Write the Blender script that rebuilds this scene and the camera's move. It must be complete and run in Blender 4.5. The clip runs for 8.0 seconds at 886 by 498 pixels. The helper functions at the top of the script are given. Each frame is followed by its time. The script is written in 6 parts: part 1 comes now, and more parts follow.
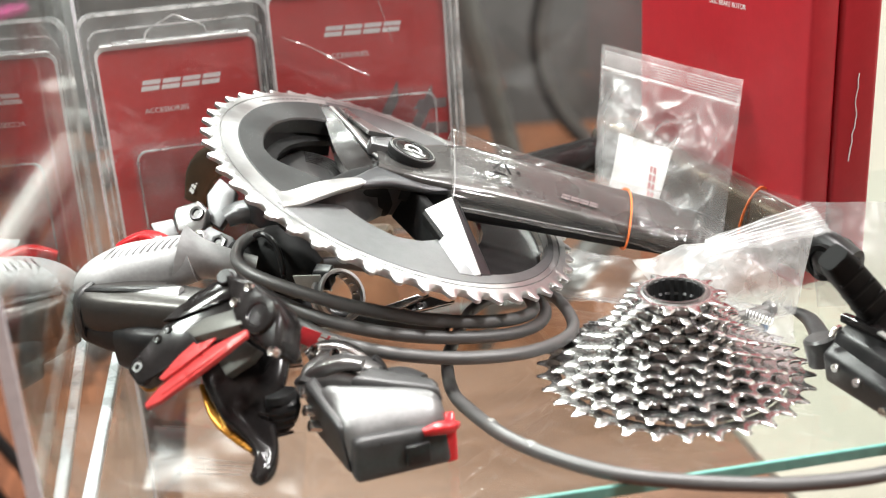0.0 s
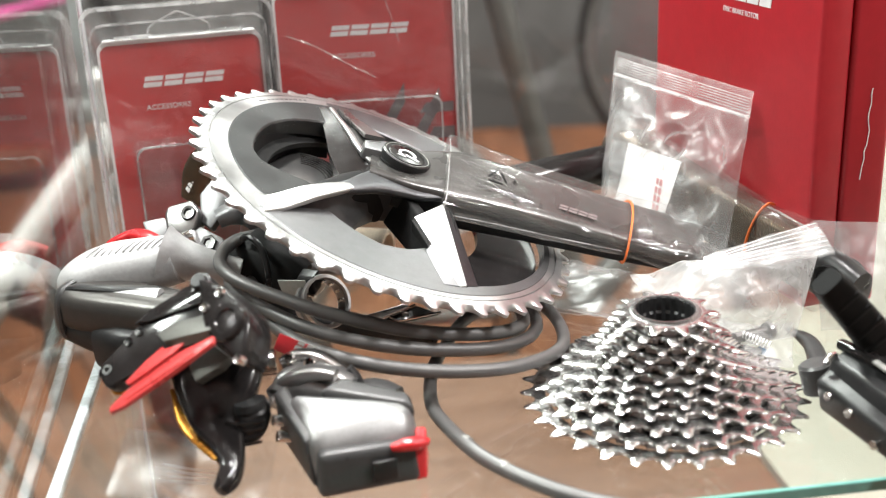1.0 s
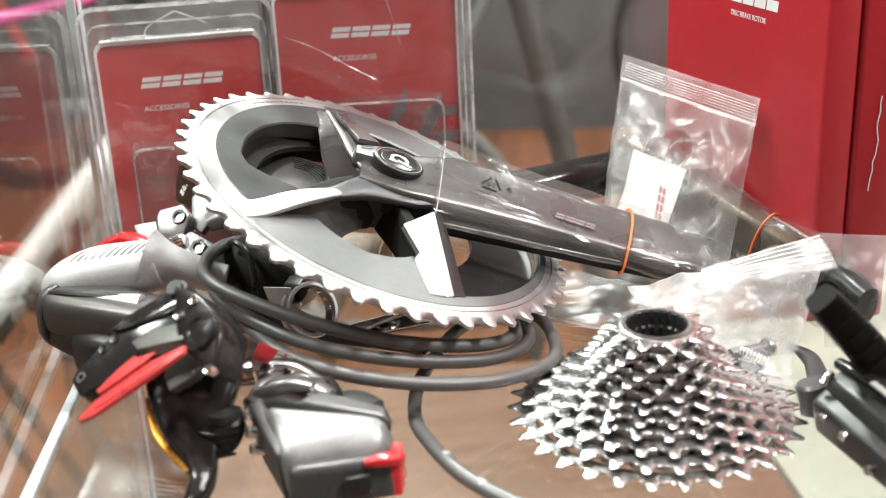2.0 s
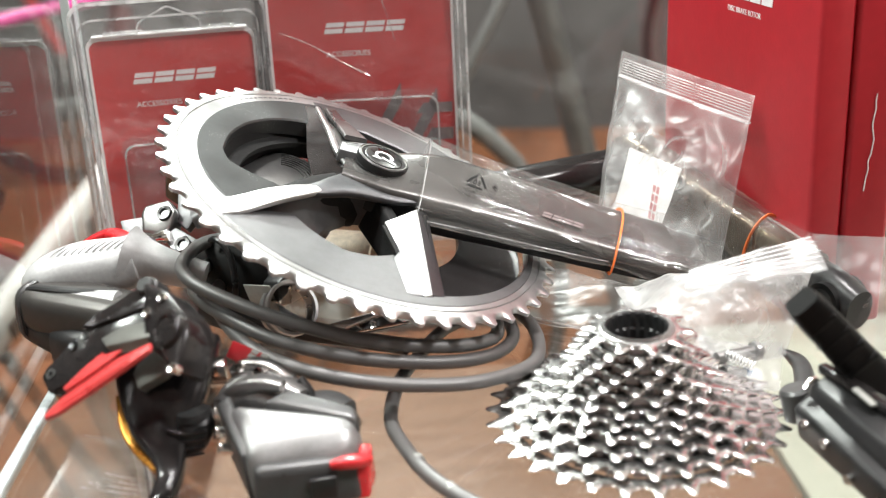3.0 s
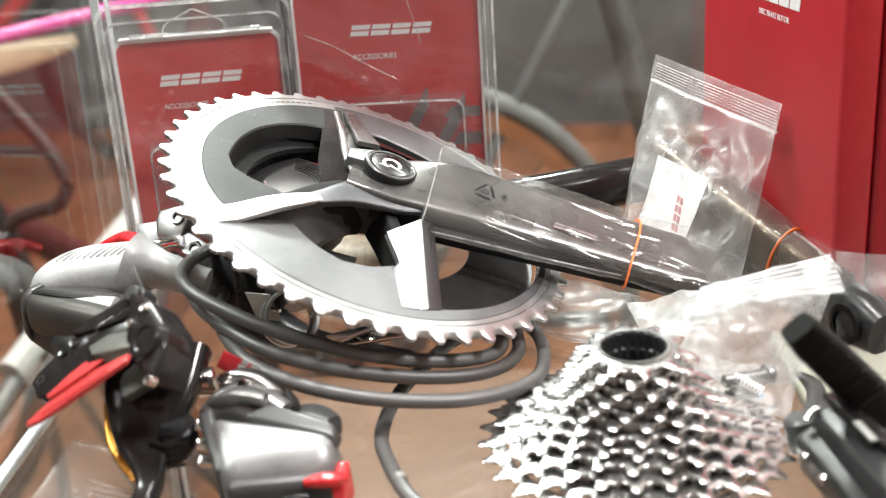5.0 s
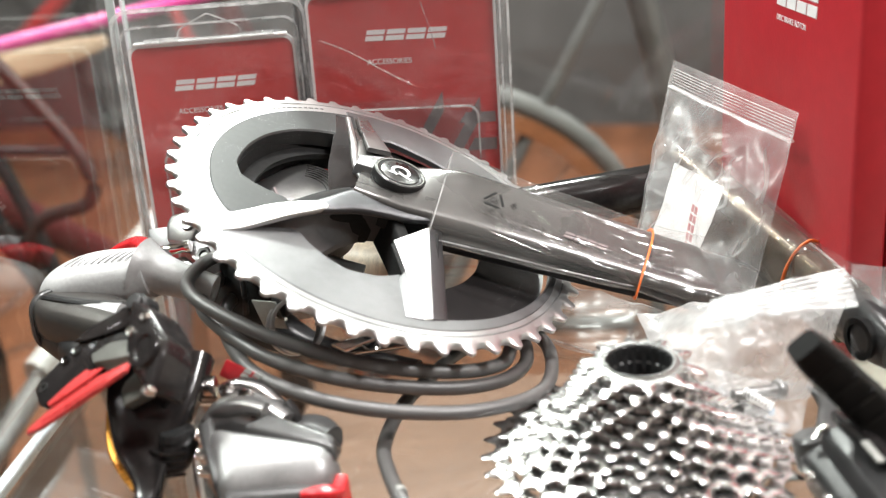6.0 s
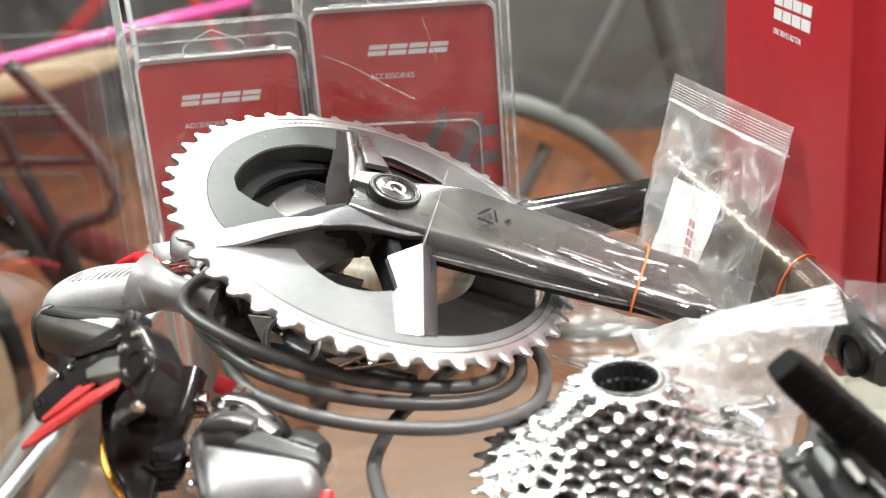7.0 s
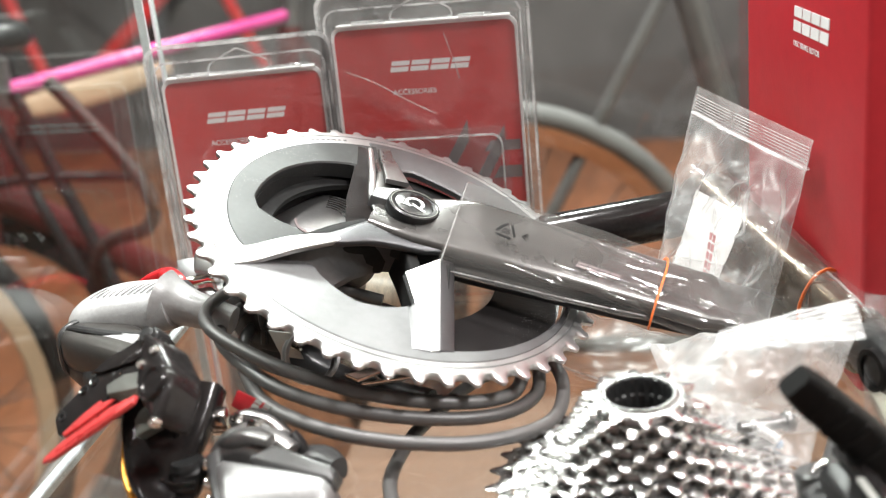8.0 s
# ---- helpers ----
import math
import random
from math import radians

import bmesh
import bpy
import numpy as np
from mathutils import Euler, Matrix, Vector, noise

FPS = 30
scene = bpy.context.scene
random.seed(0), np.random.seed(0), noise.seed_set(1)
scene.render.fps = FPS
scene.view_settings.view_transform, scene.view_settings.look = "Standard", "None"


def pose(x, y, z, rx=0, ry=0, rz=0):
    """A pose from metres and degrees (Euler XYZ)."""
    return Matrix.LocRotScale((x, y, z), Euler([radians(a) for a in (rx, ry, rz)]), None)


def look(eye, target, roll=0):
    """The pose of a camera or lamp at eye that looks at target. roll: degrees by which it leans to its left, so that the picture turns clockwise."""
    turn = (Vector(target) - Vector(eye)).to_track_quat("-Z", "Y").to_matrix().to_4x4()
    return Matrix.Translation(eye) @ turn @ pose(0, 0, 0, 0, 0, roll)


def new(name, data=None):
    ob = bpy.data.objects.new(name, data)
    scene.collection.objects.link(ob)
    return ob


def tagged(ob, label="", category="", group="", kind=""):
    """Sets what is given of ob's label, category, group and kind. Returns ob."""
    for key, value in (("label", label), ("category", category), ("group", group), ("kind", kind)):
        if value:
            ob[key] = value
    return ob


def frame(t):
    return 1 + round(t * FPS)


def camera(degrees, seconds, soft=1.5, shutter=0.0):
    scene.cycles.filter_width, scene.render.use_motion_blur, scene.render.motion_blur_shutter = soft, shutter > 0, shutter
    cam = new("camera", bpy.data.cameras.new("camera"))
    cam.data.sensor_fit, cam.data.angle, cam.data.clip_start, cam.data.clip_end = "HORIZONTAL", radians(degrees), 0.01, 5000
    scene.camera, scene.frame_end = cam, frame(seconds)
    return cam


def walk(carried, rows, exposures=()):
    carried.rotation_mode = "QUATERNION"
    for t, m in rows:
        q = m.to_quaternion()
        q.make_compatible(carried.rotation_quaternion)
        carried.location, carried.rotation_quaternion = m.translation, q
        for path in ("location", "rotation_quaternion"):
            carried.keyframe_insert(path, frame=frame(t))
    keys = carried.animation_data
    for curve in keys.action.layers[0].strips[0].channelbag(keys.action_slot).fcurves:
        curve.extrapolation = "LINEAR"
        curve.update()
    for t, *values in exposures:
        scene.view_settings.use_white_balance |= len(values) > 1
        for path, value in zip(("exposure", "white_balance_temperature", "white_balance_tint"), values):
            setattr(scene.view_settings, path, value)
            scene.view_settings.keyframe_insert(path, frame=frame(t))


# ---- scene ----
cam = camera(42.5, 8.0, 1.1)
METRES, EYE, TILT, LEAN, TURN = 0.186, 0.2427, 0.0, 0.0, 0.0
ROWS = [
    (0.0, 0.0, 0.0, 0.0, -1.22, -20.65, 3.24),
    (0.5, 0.0824, 0.0209, -0.002, 0.37, -20.67, 2.76),
    (1.0, 0.1616, 0.0788, -0.0058, 1.89, -20.63, 2.47),
    (2.5, 0.3449, 0.1862, -0.0267, 4.96, -20.52, 2.6),
    (3.0, 0.4151, 0.214, -0.037, 5.99, -20.55, 2.73),
    (3.5, 0.4857, 0.2361, -0.0313, 7.45, -20.62, 3.01),
    (4.0, 0.5561, 0.2415, -0.0323, 9.02, -20.66, 3.31),
    (4.5, 0.6086, 0.2825, -0.0303, 10.17, -20.73, 3.46),
    (5.0, 0.6407, 0.3284, -0.0287, 11.17, -20.71, 3.61),
    (6.5, 0.7519, 0.3897, -0.01, 13.99, -20.56, 4.08),
    (7.0, 0.8083, 0.3969, 0.0054, 14.82, -20.35, 4.54),
    (7.5, 0.8406, 0.4015, 0.018, 15.71, -20.11, 5.17),
    (8.0, 0.8742, 0.4082, 0.0163, 16.84, -19.67, 5.58),
]
walk(cam, [(t, pose(0, 0, EYE, TILT, LEAN, TURN) @ pose(METRES * x, METRES * y, METRES * z, 90 + pitch, roll, yaw)) for t, x, y, z, yaw, pitch, roll in ROWS])

# a real lens: the crank is sharp, the shop behind is soft
cam.data.dof.use_dof = True
cam.data.dof.focus_distance = 0.555
cam.data.dof.aperture_fstop = 7.0

# ---- world and lamps ----
world = bpy.data.worlds.new("shop_air")
world.use_nodes = True
world.node_tree.nodes["Background"].inputs[0].default_value = (0.9, 0.88, 0.85, 1)
world.node_tree.nodes["Background"].inputs[1].default_value = 0.02
scene.world = world


def area_lamp(name, eye, target, sx, sy, watts, colour=(1, 0.95, 0.88)):
    data = bpy.data.lights.new(name, "AREA")
    data.shape, data.size, data.size_y, data.energy, data.color = "RECTANGLE", sx, sy, watts, colour
    ob = new(name, data)
    ob.matrix_world = look(eye, target)
    return ob


area_lamp("ceiling_light", (-0.50, 2.50, 2.0), (0.0, 0.7, 0), 0.55, 0.35, 105, (1, 0.98, 0.965))
area_lamp("ceiling_light", (2.3, 1.3, 2.0), (0.1, 0.6, 0), 0.35, 0.35, 95, (1, 0.98, 0.965))
area_lamp("ceiling_light", (0.05, 0.75, 2.0), (0.1, 0.5, 0), 0.25, 0.25, 50, (1, 0.98, 0.965))
area_lamp("ceiling_light", (1.5, 0.0, 2.0), (0.1, 0.5, 0), 0.35, 0.35, 60, (1, 0.98, 0.965))
area_lamp("ceiling_light", (-1.5, 0.2, 2.0), (-0.3, 0.5, -0.3), 0.35, 0.35, 70, (1, 0.98, 0.965))
area_lamp("ceiling_light", (-1.5, 1.4, 2.0), (-1.2, 1.4, -1), 0.5, 0.35, 26, (1, 0.98, 0.965))
area_lamp("ceiling_light", (1.4, 2.6, 2.0), (1.2, 2.4, -1), 0.5, 0.35, 45, (1, 0.98, 0.965))


# ---- materials ----
def shader(name):
    m = bpy.data.materials.new(name)
    m.use_nodes = True
    t = m.node_tree
    return m, t, t.nodes["Principled BSDF"]


def node(t, kind, **props):
    n = t.nodes.new(kind)
    for k, v in props.items():
        if k in n.inputs:
            n.inputs[k].default_value = v
    return n


def solid(name, colour, rough=0.5, metal=0.0, vary=0.15, scale=60.0, bump=0.0, bump_scale=400.0, coat=0.0, fleck=0.0, rough_vary=0.08, stretch=(1, 1, 1), spec=0.5):
    """A principled surface with tone and gloss varied at two scales, fine relief and, on request, dust flecks."""
    m, t, b = shader(name)
    co = node(t, "ShaderNodeTexCoord")
    mp = node(t, "ShaderNodeMapping")
    mp.inputs["Scale"].default_value = stretch
    t.links.new(co.outputs["Object"], mp.inputs[0])
    n1 = node(t, "ShaderNodeTexNoise", Scale=scale, Detail=4.0)
    n2 = node(t, "ShaderNodeTexNoise", Scale=scale * 9, Detail=3.0)
    for n in (n1, n2):
        t.links.new(mp.outputs[0], n.inputs["Vector"])
    add = node(t, "ShaderNodeMath")
    add.operation = "ADD"
    t.links.new(n1.outputs["Fac"], add.inputs[0])
    t.links.new(n2.outputs["Fac"], add.inputs[1])
    ramp = node(t, "ShaderNodeMapRange")
    ramp.inputs["From Min"].default_value, ramp.inputs["From Max"].default_value = 0.6, 1.4
    ramp.inputs["To Min"].default_value, ramp.inputs["To Max"].default_value = 1 - vary, 1 + vary
    t.links.new(add.outputs[0], ramp.inputs["Value"])
    mul = node(t, "ShaderNodeVectorMath")
    mul.operation = "SCALE"
    mul.inputs[0].default_value = colour
    t.links.new(ramp.outputs[0], mul.inputs["Scale"])
    out = mul.outputs[0]
    if fleck:
        v = node(t, "ShaderNodeTexVoronoi", Scale=900.0)
        t.links.new(co.outputs["Object"], v.inputs["Vector"])
        lt = node(t, "ShaderNodeMath")
        lt.operation = "LESS_THAN"
        lt.inputs[1].default_value = 0.13
        t.links.new(v.outputs["Distance"], lt.inputs[0])
        big = node(t, "ShaderNodeTexNoise", Scale=38.0, Detail=2.0)
        t.links.new(co.outputs["Object"], big.inputs["Vector"])
        gt = node(t, "ShaderNodeMath")
        gt.operation = "GREATER_THAN"
        gt.inputs[1].default_value = 0.55
        t.links.new(big.outputs["Fac"], gt.inputs[0])
        both = node(t, "ShaderNodeMath")
        both.operation = "MULTIPLY"
        t.links.new(lt.outputs[0], both.inputs[0])
        t.links.new(gt.outputs[0], both.inputs[1])
        mix = node(t, "ShaderNodeMix")
        mix.data_type = "RGBA"
        t.links.new(both.outputs[0], mix.inputs["Factor"])
        t.links.new(out, mix.inputs["A"])
        mix.inputs["B"].default_value = (fleck, fleck, fleck, 1)
        out = mix.outputs["Result"]
        sub = node(t, "ShaderNodeMath")
        sub.operation = "MULTIPLY_ADD"
        sub.inputs[1].default_value, sub.inputs[2].default_value = -metal, metal
        t.links.new(both.outputs[0], sub.inputs[0])
        t.links.new(sub.outputs[0], b.inputs["Metallic"])
    else:
        b.inputs["Metallic"].default_value = metal
    t.links.new(out, b.inputs["Base Color"])
    rr = node(t, "ShaderNodeMapRange")
    rr.inputs["From Min"].default_value, rr.inputs["From Max"].default_value = 0.3, 0.7
    rr.inputs["To Min"].default_value, rr.inputs["To Max"].default_value = max(rough - rough_vary, 0.02), rough + rough_vary
    t.links.new(n1.outputs["Fac"], rr.inputs["Value"])
    t.links.new(rr.outputs[0], b.inputs["Roughness"])
    b.inputs["Coat Weight"].default_value = coat
    b.inputs["Coat Roughness"].default_value = 0.06
    b.inputs["Specular IOR Level"].default_value = spec
    if bump:
        n3 = node(t, "ShaderNodeTexNoise", Scale=bump_scale, Detail=5.0)
        t.links.new(mp.outputs[0], n3.inputs["Vector"])
        bp = node(t, "ShaderNodeBump", Strength=bump, Distance=0.0006)
        t.links.new(n3.outputs["Fac"], bp.inputs["Height"])
        t.links.new(bp.outputs[0], b.inputs["Normal"])
    return m


def film(name, tint=(0.97, 0.97, 0.97), haze=0.05, rough=0.05, crease=0.0, crease_scale=45.0, ior=1.5, haze_colour=(0.85, 0.85, 0.85), stretch=(1, 1, 1), crumple=0.0):
    """Clear sheet: light passes straight through, the surface mirrors by angle, a little haze scatters."""
    m, t, b = shader(name)
    t.nodes.remove(b)
    clear = node(t, "ShaderNodeBsdfTransparent", Color=(*tint, 1))
    gloss = node(t, "ShaderNodeBsdfGlossy", Color=(1, 1, 1, 1), Roughness=rough)
    milky = node(t, "ShaderNodeBsdfDiffuse", Color=(*haze_colour, 1))
    lucent = node(t, "ShaderNodeBsdfTranslucent", Color=(*haze_colour, 1))
    soft = node(t, "ShaderNodeMixShader", Fac=0.5)
    t.links.new(milky.outputs[0], soft.inputs[1])
    t.links.new(lucent.outputs[0], soft.inputs[2])
    body = node(t, "ShaderNodeMixShader", Fac=haze)
    t.links.new(clear.outputs[0], body.inputs[1])
    t.links.new(soft.outputs[0], body.inputs[2])
    # mirror share by angle, the same from both sides of the sheet
    fres = node(t, "ShaderNodeLayerWeight", Blend=0.5)
    f0 = ((ior - 1) / (ior + 1)) ** 2
    steep = node(t, "ShaderNodeMath")
    steep.operation = "POWER"
    steep.inputs[1].default_value = 5.0
    t.links.new(fres.outputs["Facing"], steep.inputs[0])
    share = node(t, "ShaderNodeMath")
    share.operation = "MULTIPLY_ADD"
    share.inputs[1].default_value, share.inputs[2].default_value = 1 - f0, f0
    t.links.new(steep.outputs[0], share.inputs[0])
    top = node(t, "ShaderNodeMixShader")
    t.links.new(share.outputs[0], top.inputs[0])
    t.links.new(body.outputs[0], top.inputs[1])
    t.links.new(gloss.outputs[0], top.inputs[2])
    t.links.new(top.outputs[0], t.nodes["Material Output"].inputs["Surface"])
    tc = node(t, "ShaderNodeTexCoord")
    co = node(t, "ShaderNodeMapping")
    co.inputs["Scale"].default_value = stretch
    t.links.new(tc.outputs["Object"], co.inputs[0])
    if haze:
        hn = node(t, "ShaderNodeTexNoise", Scale=crease_scale * 0.8, Detail=5.0)
        t.links.new(co.outputs[0], hn.inputs["Vector"])
        hr = node(t, "ShaderNodeMapRange")
        hr.inputs["From Min"].default_value, hr.inputs["From Max"].default_value = 0.35, 0.7
        hr.inputs["To Min"].default_value, hr.inputs["To Max"].default_value = haze * 0.4, min(haze * 1.8, 1)
        t.links.new(hn.outputs["Fac"], hr.inputs["Value"])
        t.links.new(hr.outputs[0], body.inputs[0])
    if crease:
        cn = node(t, "ShaderNodeTexNoise", Scale=crease_scale, Detail=2.5, Distortion=1.2)
        t.links.new(co.outputs[0], cn.inputs["Vector"])
        bp = node(t, "ShaderNodeBump", Strength=crease, Distance=0.004)
        t.links.new(cn.outputs["Fac"], bp.inputs["Height"])
        if crumple:
            # folded facets whose ridges show whitish
            warp = node(t, "ShaderNodeTexNoise", Scale=crease_scale * 0.7, Detail=2.0)
            t.links.new(co.outputs[0], warp.inputs["Vector"])
            shift = node(t, "ShaderNodeVectorMath")
            shift.operation = "MULTIPLY_ADD"
            t.links.new(warp.outputs["Color"], shift.inputs[0])
            shift.inputs[1].default_value = (0.07, 0.07, 0.07)
            t.links.new(co.outputs[0], shift.inputs[2])
            cell = node(t, "ShaderNodeTexVoronoi", Scale=crease_scale * 2.2)
            cell.feature = "F1"
            edge = node(t, "ShaderNodeTexVoronoi", Scale=crease_scale * 2.2)
            edge.feature = "DISTANCE_TO_EDGE"
            t.links.new(shift.outputs[0], cell.inputs["Vector"])
            t.links.new(shift.outputs[0], edge.inputs["Vector"])
            mixh = node(t, "ShaderNodeMath")
            mixh.operation = "MULTIPLY_ADD"
            mixh.inputs[1].default_value = crumple
            t.links.new(cell.outputs["Distance"], mixh.inputs[0])
            t.links.new(cn.outputs["Fac"], mixh.inputs[2])
            t.links.new(mixh.outputs[0], bp.inputs["Height"])
            ridge = node(t, "ShaderNodeMapRange")
            ridge.inputs["From Min"].default_value, ridge.inputs["From Max"].default_value = 0.0, 0.10
            ridge.inputs["To Min"].default_value, ridge.inputs["To Max"].default_value = 0.05, 0.0
            t.links.new(edge.outputs["Distance"], ridge.inputs["Value"])
            more = node(t, "ShaderNodeMath")
            more.operation = "ADD"
            t.links.new(hr.outputs[0], more.inputs[0])
            t.links.new(ridge.outputs[0], more.inputs[1])
            t.links.new(more.outputs[0], body.inputs[0])
        for n in (gloss, fres):
            t.links.new(bp.outputs[0], n.inputs["Normal"])
    return m


GLASS = film("pane_glass", (0.93, 0.97, 0.95), 0.0, 0.0, ior=1.52)
SHELF_GLASS = film("shelf_glass", (0.93, 0.96, 0.95), 0.012, 0.02, crease_scale=30.0, ior=1.5)
CLAMSHELL = film("clear_clamshell", (0.98, 0.98, 0.98), 0.03, 0.06, 0.25, 60.0, ior=1.5)
RIM_CLEAR = film("clear_rim", (0.9, 0.9, 0.9), 0.3, 0.1, 0.3, 90.0, ior=1.6)
BAG = film("bag_film", (0.95, 0.95, 0.95), 0.12, 0.35, 0.12, 20.0, ior=1.42, crumple=0.10, stretch=(1.6, 1.6, 0.7))
WHITE_BAG = film("milky_bag_film", (0.92, 0.92, 0.92), 0.25, 0.32, 0.16, 30.0, ior=1.42, haze_colour=(0.93, 0.93, 0.93), crumple=0.04)
ZIP_FILM = film("milky_zip", (0.93, 0.93, 0.93), 0.42, 0.32, 0.1, 60.0, ior=1.5, haze_colour=(0.93, 0.93, 0.93))
WRAP = film("crinkled_wrap", (0.96, 0.96, 0.96), 0.055, 0.09, 0.7, 80.0, ior=1.42, stretch=(0.13, 1, 1), haze_colour=(0.85, 0.83, 0.79))
WHITE_FLAP = film("milky_flap", (0.92, 0.92, 0.92), 0.13, 0.3, 0.2, 30.0, ior=1.4, haze_colour=(0.9, 0.9, 0.9))
FILM_SHEET = film("dull_clear_film", (0.95, 0.95, 0.95), 0.07, 0.3, 0.18, 40.0, ior=1.35, stretch=(0.4, 1.6, 1))
THIN_SHEET = film("thin_clear_film", (0.97, 0.97, 0.97), 0.02, 0.3, 0.15, 40.0, ior=1.3, stretch=(0.4, 1.6, 1))
GLASS_EDGE = solid("green_glass_edge", (0.17, 0.42, 0.37), 0.25, 0, 0.2, 20)
GLASS_EDGE_PALE = solid("ground_glass_edge", (0.72, 0.73, 0.77), 0.35, 0, 0.12, 30)
EDGE_GREY = solid("seamed_glass_edge", (0.50, 0.55, 0.56), 0.3, 0, 0.25, 45)
SILVER = solid("bead_blasted_silver", (0.6, 0.6, 0.6), 0.36, 1.0, 0.08, 30, 0.15, 1800)
GREY_ANO = solid("grey_anodised", (0.225, 0.225, 0.23), 0.46, 1.0, 0.1, 25, 0.2, 1500)
ANO_DARK = solid("dark_anodised", (0.11, 0.11, 0.115), 0.42, 1.0, 0.1, 25, 0.2, 1500)
POLISHED = solid("polished_silver", (0.78, 0.77, 0.75), 0.14, 1.0, 0.1, 40, 0.06, 600)
CHROME = solid("nickel_steel", (0.62, 0.615, 0.61), 0.22, 1.0, 0.12, 80, 0.2, 320, rough_vary=0.06)
CARRIER = solid("machined_carrier", (0.42, 0.415, 0.41), 0.28, 1.0, 0.15, 80)
DARK_STEEL = solid("dark_steel", (0.12, 0.12, 0.12), 0.3, 1.0, 0.2, 80)
BLACK_GLOSS = solid("gloss_black", (0.015, 0.0135, 0.0135), 0.15, 0.0, 0.3, 60, spec=0.32)
BLACK_DUSTY = solid("dusty_polished_black", (0.048, 0.050, 0.050), 0.44, 0.5, 0.12, 40, fleck=0.32)
BLACK_FLANK = solid("dusty_gloss_black", (0.022, 0.020, 0.020), 0.16, 0.1, 0.3, 40, fleck=0.3)
BLACK_SATIN = solid("satin_black", (0.018, 0.018, 0.0185), 0.35, 0.0, 0.3, 60, 0.15, 900, spec=0.35)
RUBBER = solid("hose_rubber", (0.075, 0.072, 0.070), 0.46, 0.0, 0.12, 25, 0.05, 2500, rough_vary=0.03, spec=1.0)
# hood rubber in a darker copy, so the ribs' shade is painted
RIB_SHADE = solid("shaded_rib_rubber", (0.19, 0.19, 0.19), 0.5, 0.0, 0.15, 60)
SILVER_HOOD = solid("pale_grey_collar", (0.44, 0.44, 0.44), 0.38, 0.2, 0.12, 60, 0.15, 1500)
HOOD_GREY = solid("grey_hood_rubber", (0.35, 0.35, 0.35), 0.48, 0.0, 0.15, 60, 0.2, 1500)
BATTERY_GREY = solid("satin_motor_grey", (0.24, 0.24, 0.24), 0.43, 0.6, 0.15, 60, 0.12, 1200)
BODY_GREY = solid("satin_grey_body", (0.070, 0.066, 0.062), 0.3, 0.5, 0.12, 40, 0.1, 1200)
ARM_GREY = solid("dark_carbon_arm", (0.085, 0.082, 0.079), 0.28, 0.5, 0.2, 30, coat=0.2)
FORGED = solid("satin_forged_grey", (0.30, 0.298, 0.295), 0.3, 0.9, 0.12, 30, 0.1, 1500)
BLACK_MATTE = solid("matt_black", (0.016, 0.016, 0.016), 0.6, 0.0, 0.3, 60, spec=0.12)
BLACK_DEEP = solid("deep_black", (0.006, 0.006, 0.006), 0.55, 0.0, 0.3, 60, spec=0.12)
WEB_BLACK = solid("satin_web_black", (0.065, 0.065, 0.066), 0.45, 0.3, 0.15, 40, 0.08, 1500)
# brightness of lit wood put into a plain tan colour
LIT_TAN = solid("streaked_lit_tan", (0.74, 0.63, 0.50), 0.4, 0.0, 0.3, 60, stretch=(0.2, 5, 5))
CASE_GREY = solid("dark_grey_case", (0.055, 0.055, 0.055), 0.34, 0.2, 0.2, 60, 0.12, 1200)
SMOKED_BRONZE = solid("polished_smoked_bronze", (0.150, 0.115, 0.082), 0.22, 0.75, 0.2, 40)
RED_CARD = solid("red_card", (0.53, 0.05, 0.05), 0.4, 0.0, 0.1, 25, 0.05, 300)
RED_BOX = solid("red_carton", (0.41, 0.014, 0.023), 0.42, 0.0, 0.1, 14, 0.1, 500)
RED_PLASTIC = solid("red_plastic", (0.55, 0.02, 0.025), 0.25, 0.0, 0.12, 60, coat=0.3)
DARK_RED = solid("dark_red_plate", (0.27, 0.012, 0.016), 0.35, 0.0, 0.12, 60)
SALMON = solid("coral_red_plastic", (0.48, 0.045, 0.045), 0.3, 0.0, 0.12, 60, coat=0.2)
BLUE_PLASTIC = solid("blue_thread_patch", (0.06, 0.16, 0.28), 0.5, 0.0, 0.2, 80)
TAN = solid("tan_card", (0.50, 0.39, 0.29), 0.5, 0.0, 0.2, 30, stretch=(1, 6, 1))
WHITE_INK = solid("white_ink", (0.8, 0.8, 0.8), 0.5, 0.0, 0.06, 80)
GREY_INK = solid("grey_ink", (0.2, 0.16, 0.16), 0.45, 0.0, 0.1, 60)
DARK_INK = solid("dark_ink", (0.03, 0.03, 0.03), 0.5, 0.0, 0.1, 60)
RED_INK = solid("red_ink", (0.58, 0.26, 0.27), 0.5, 0.0, 0.15, 60)
PAPER = solid("white_label_paper", (0.8, 0.79, 0.78), 0.6, 0.0, 0.05, 60, 0.1, 500)
ORANGE_BAND = solid("orange_rubber_band", (0.75, 0.16, 0.03), 0.45, 0.0, 0.15, 100)
BRAKE_GREY = solid("brake_pad_grey", (0.156, 0.159, 0.146), 0.4, 0.4, 0.15, 60)
PAD_GREY = solid("grey_pad", (0.3, 0.305, 0.285), 0.5, 0.2, 0.15, 60)
# barrel end metal; also paints the orange floor's reflection on black edges
BRASS_AND_GLINT = solid("brass_and_amber_glint", (0.55, 0.25, 0.03), 0.3, 0.6, 0.15, 60)
WOOD = solid("brown_board", (0.175, 0.085, 0.052), 0.45, 0.0, 0.3, 9, 0.2, 90, stretch=(1, 7, 1))
CREAM = solid("cream_board", (0.39, 0.35, 0.30), 0.5, 0.0, 0.10, 7, 0.1, 100)
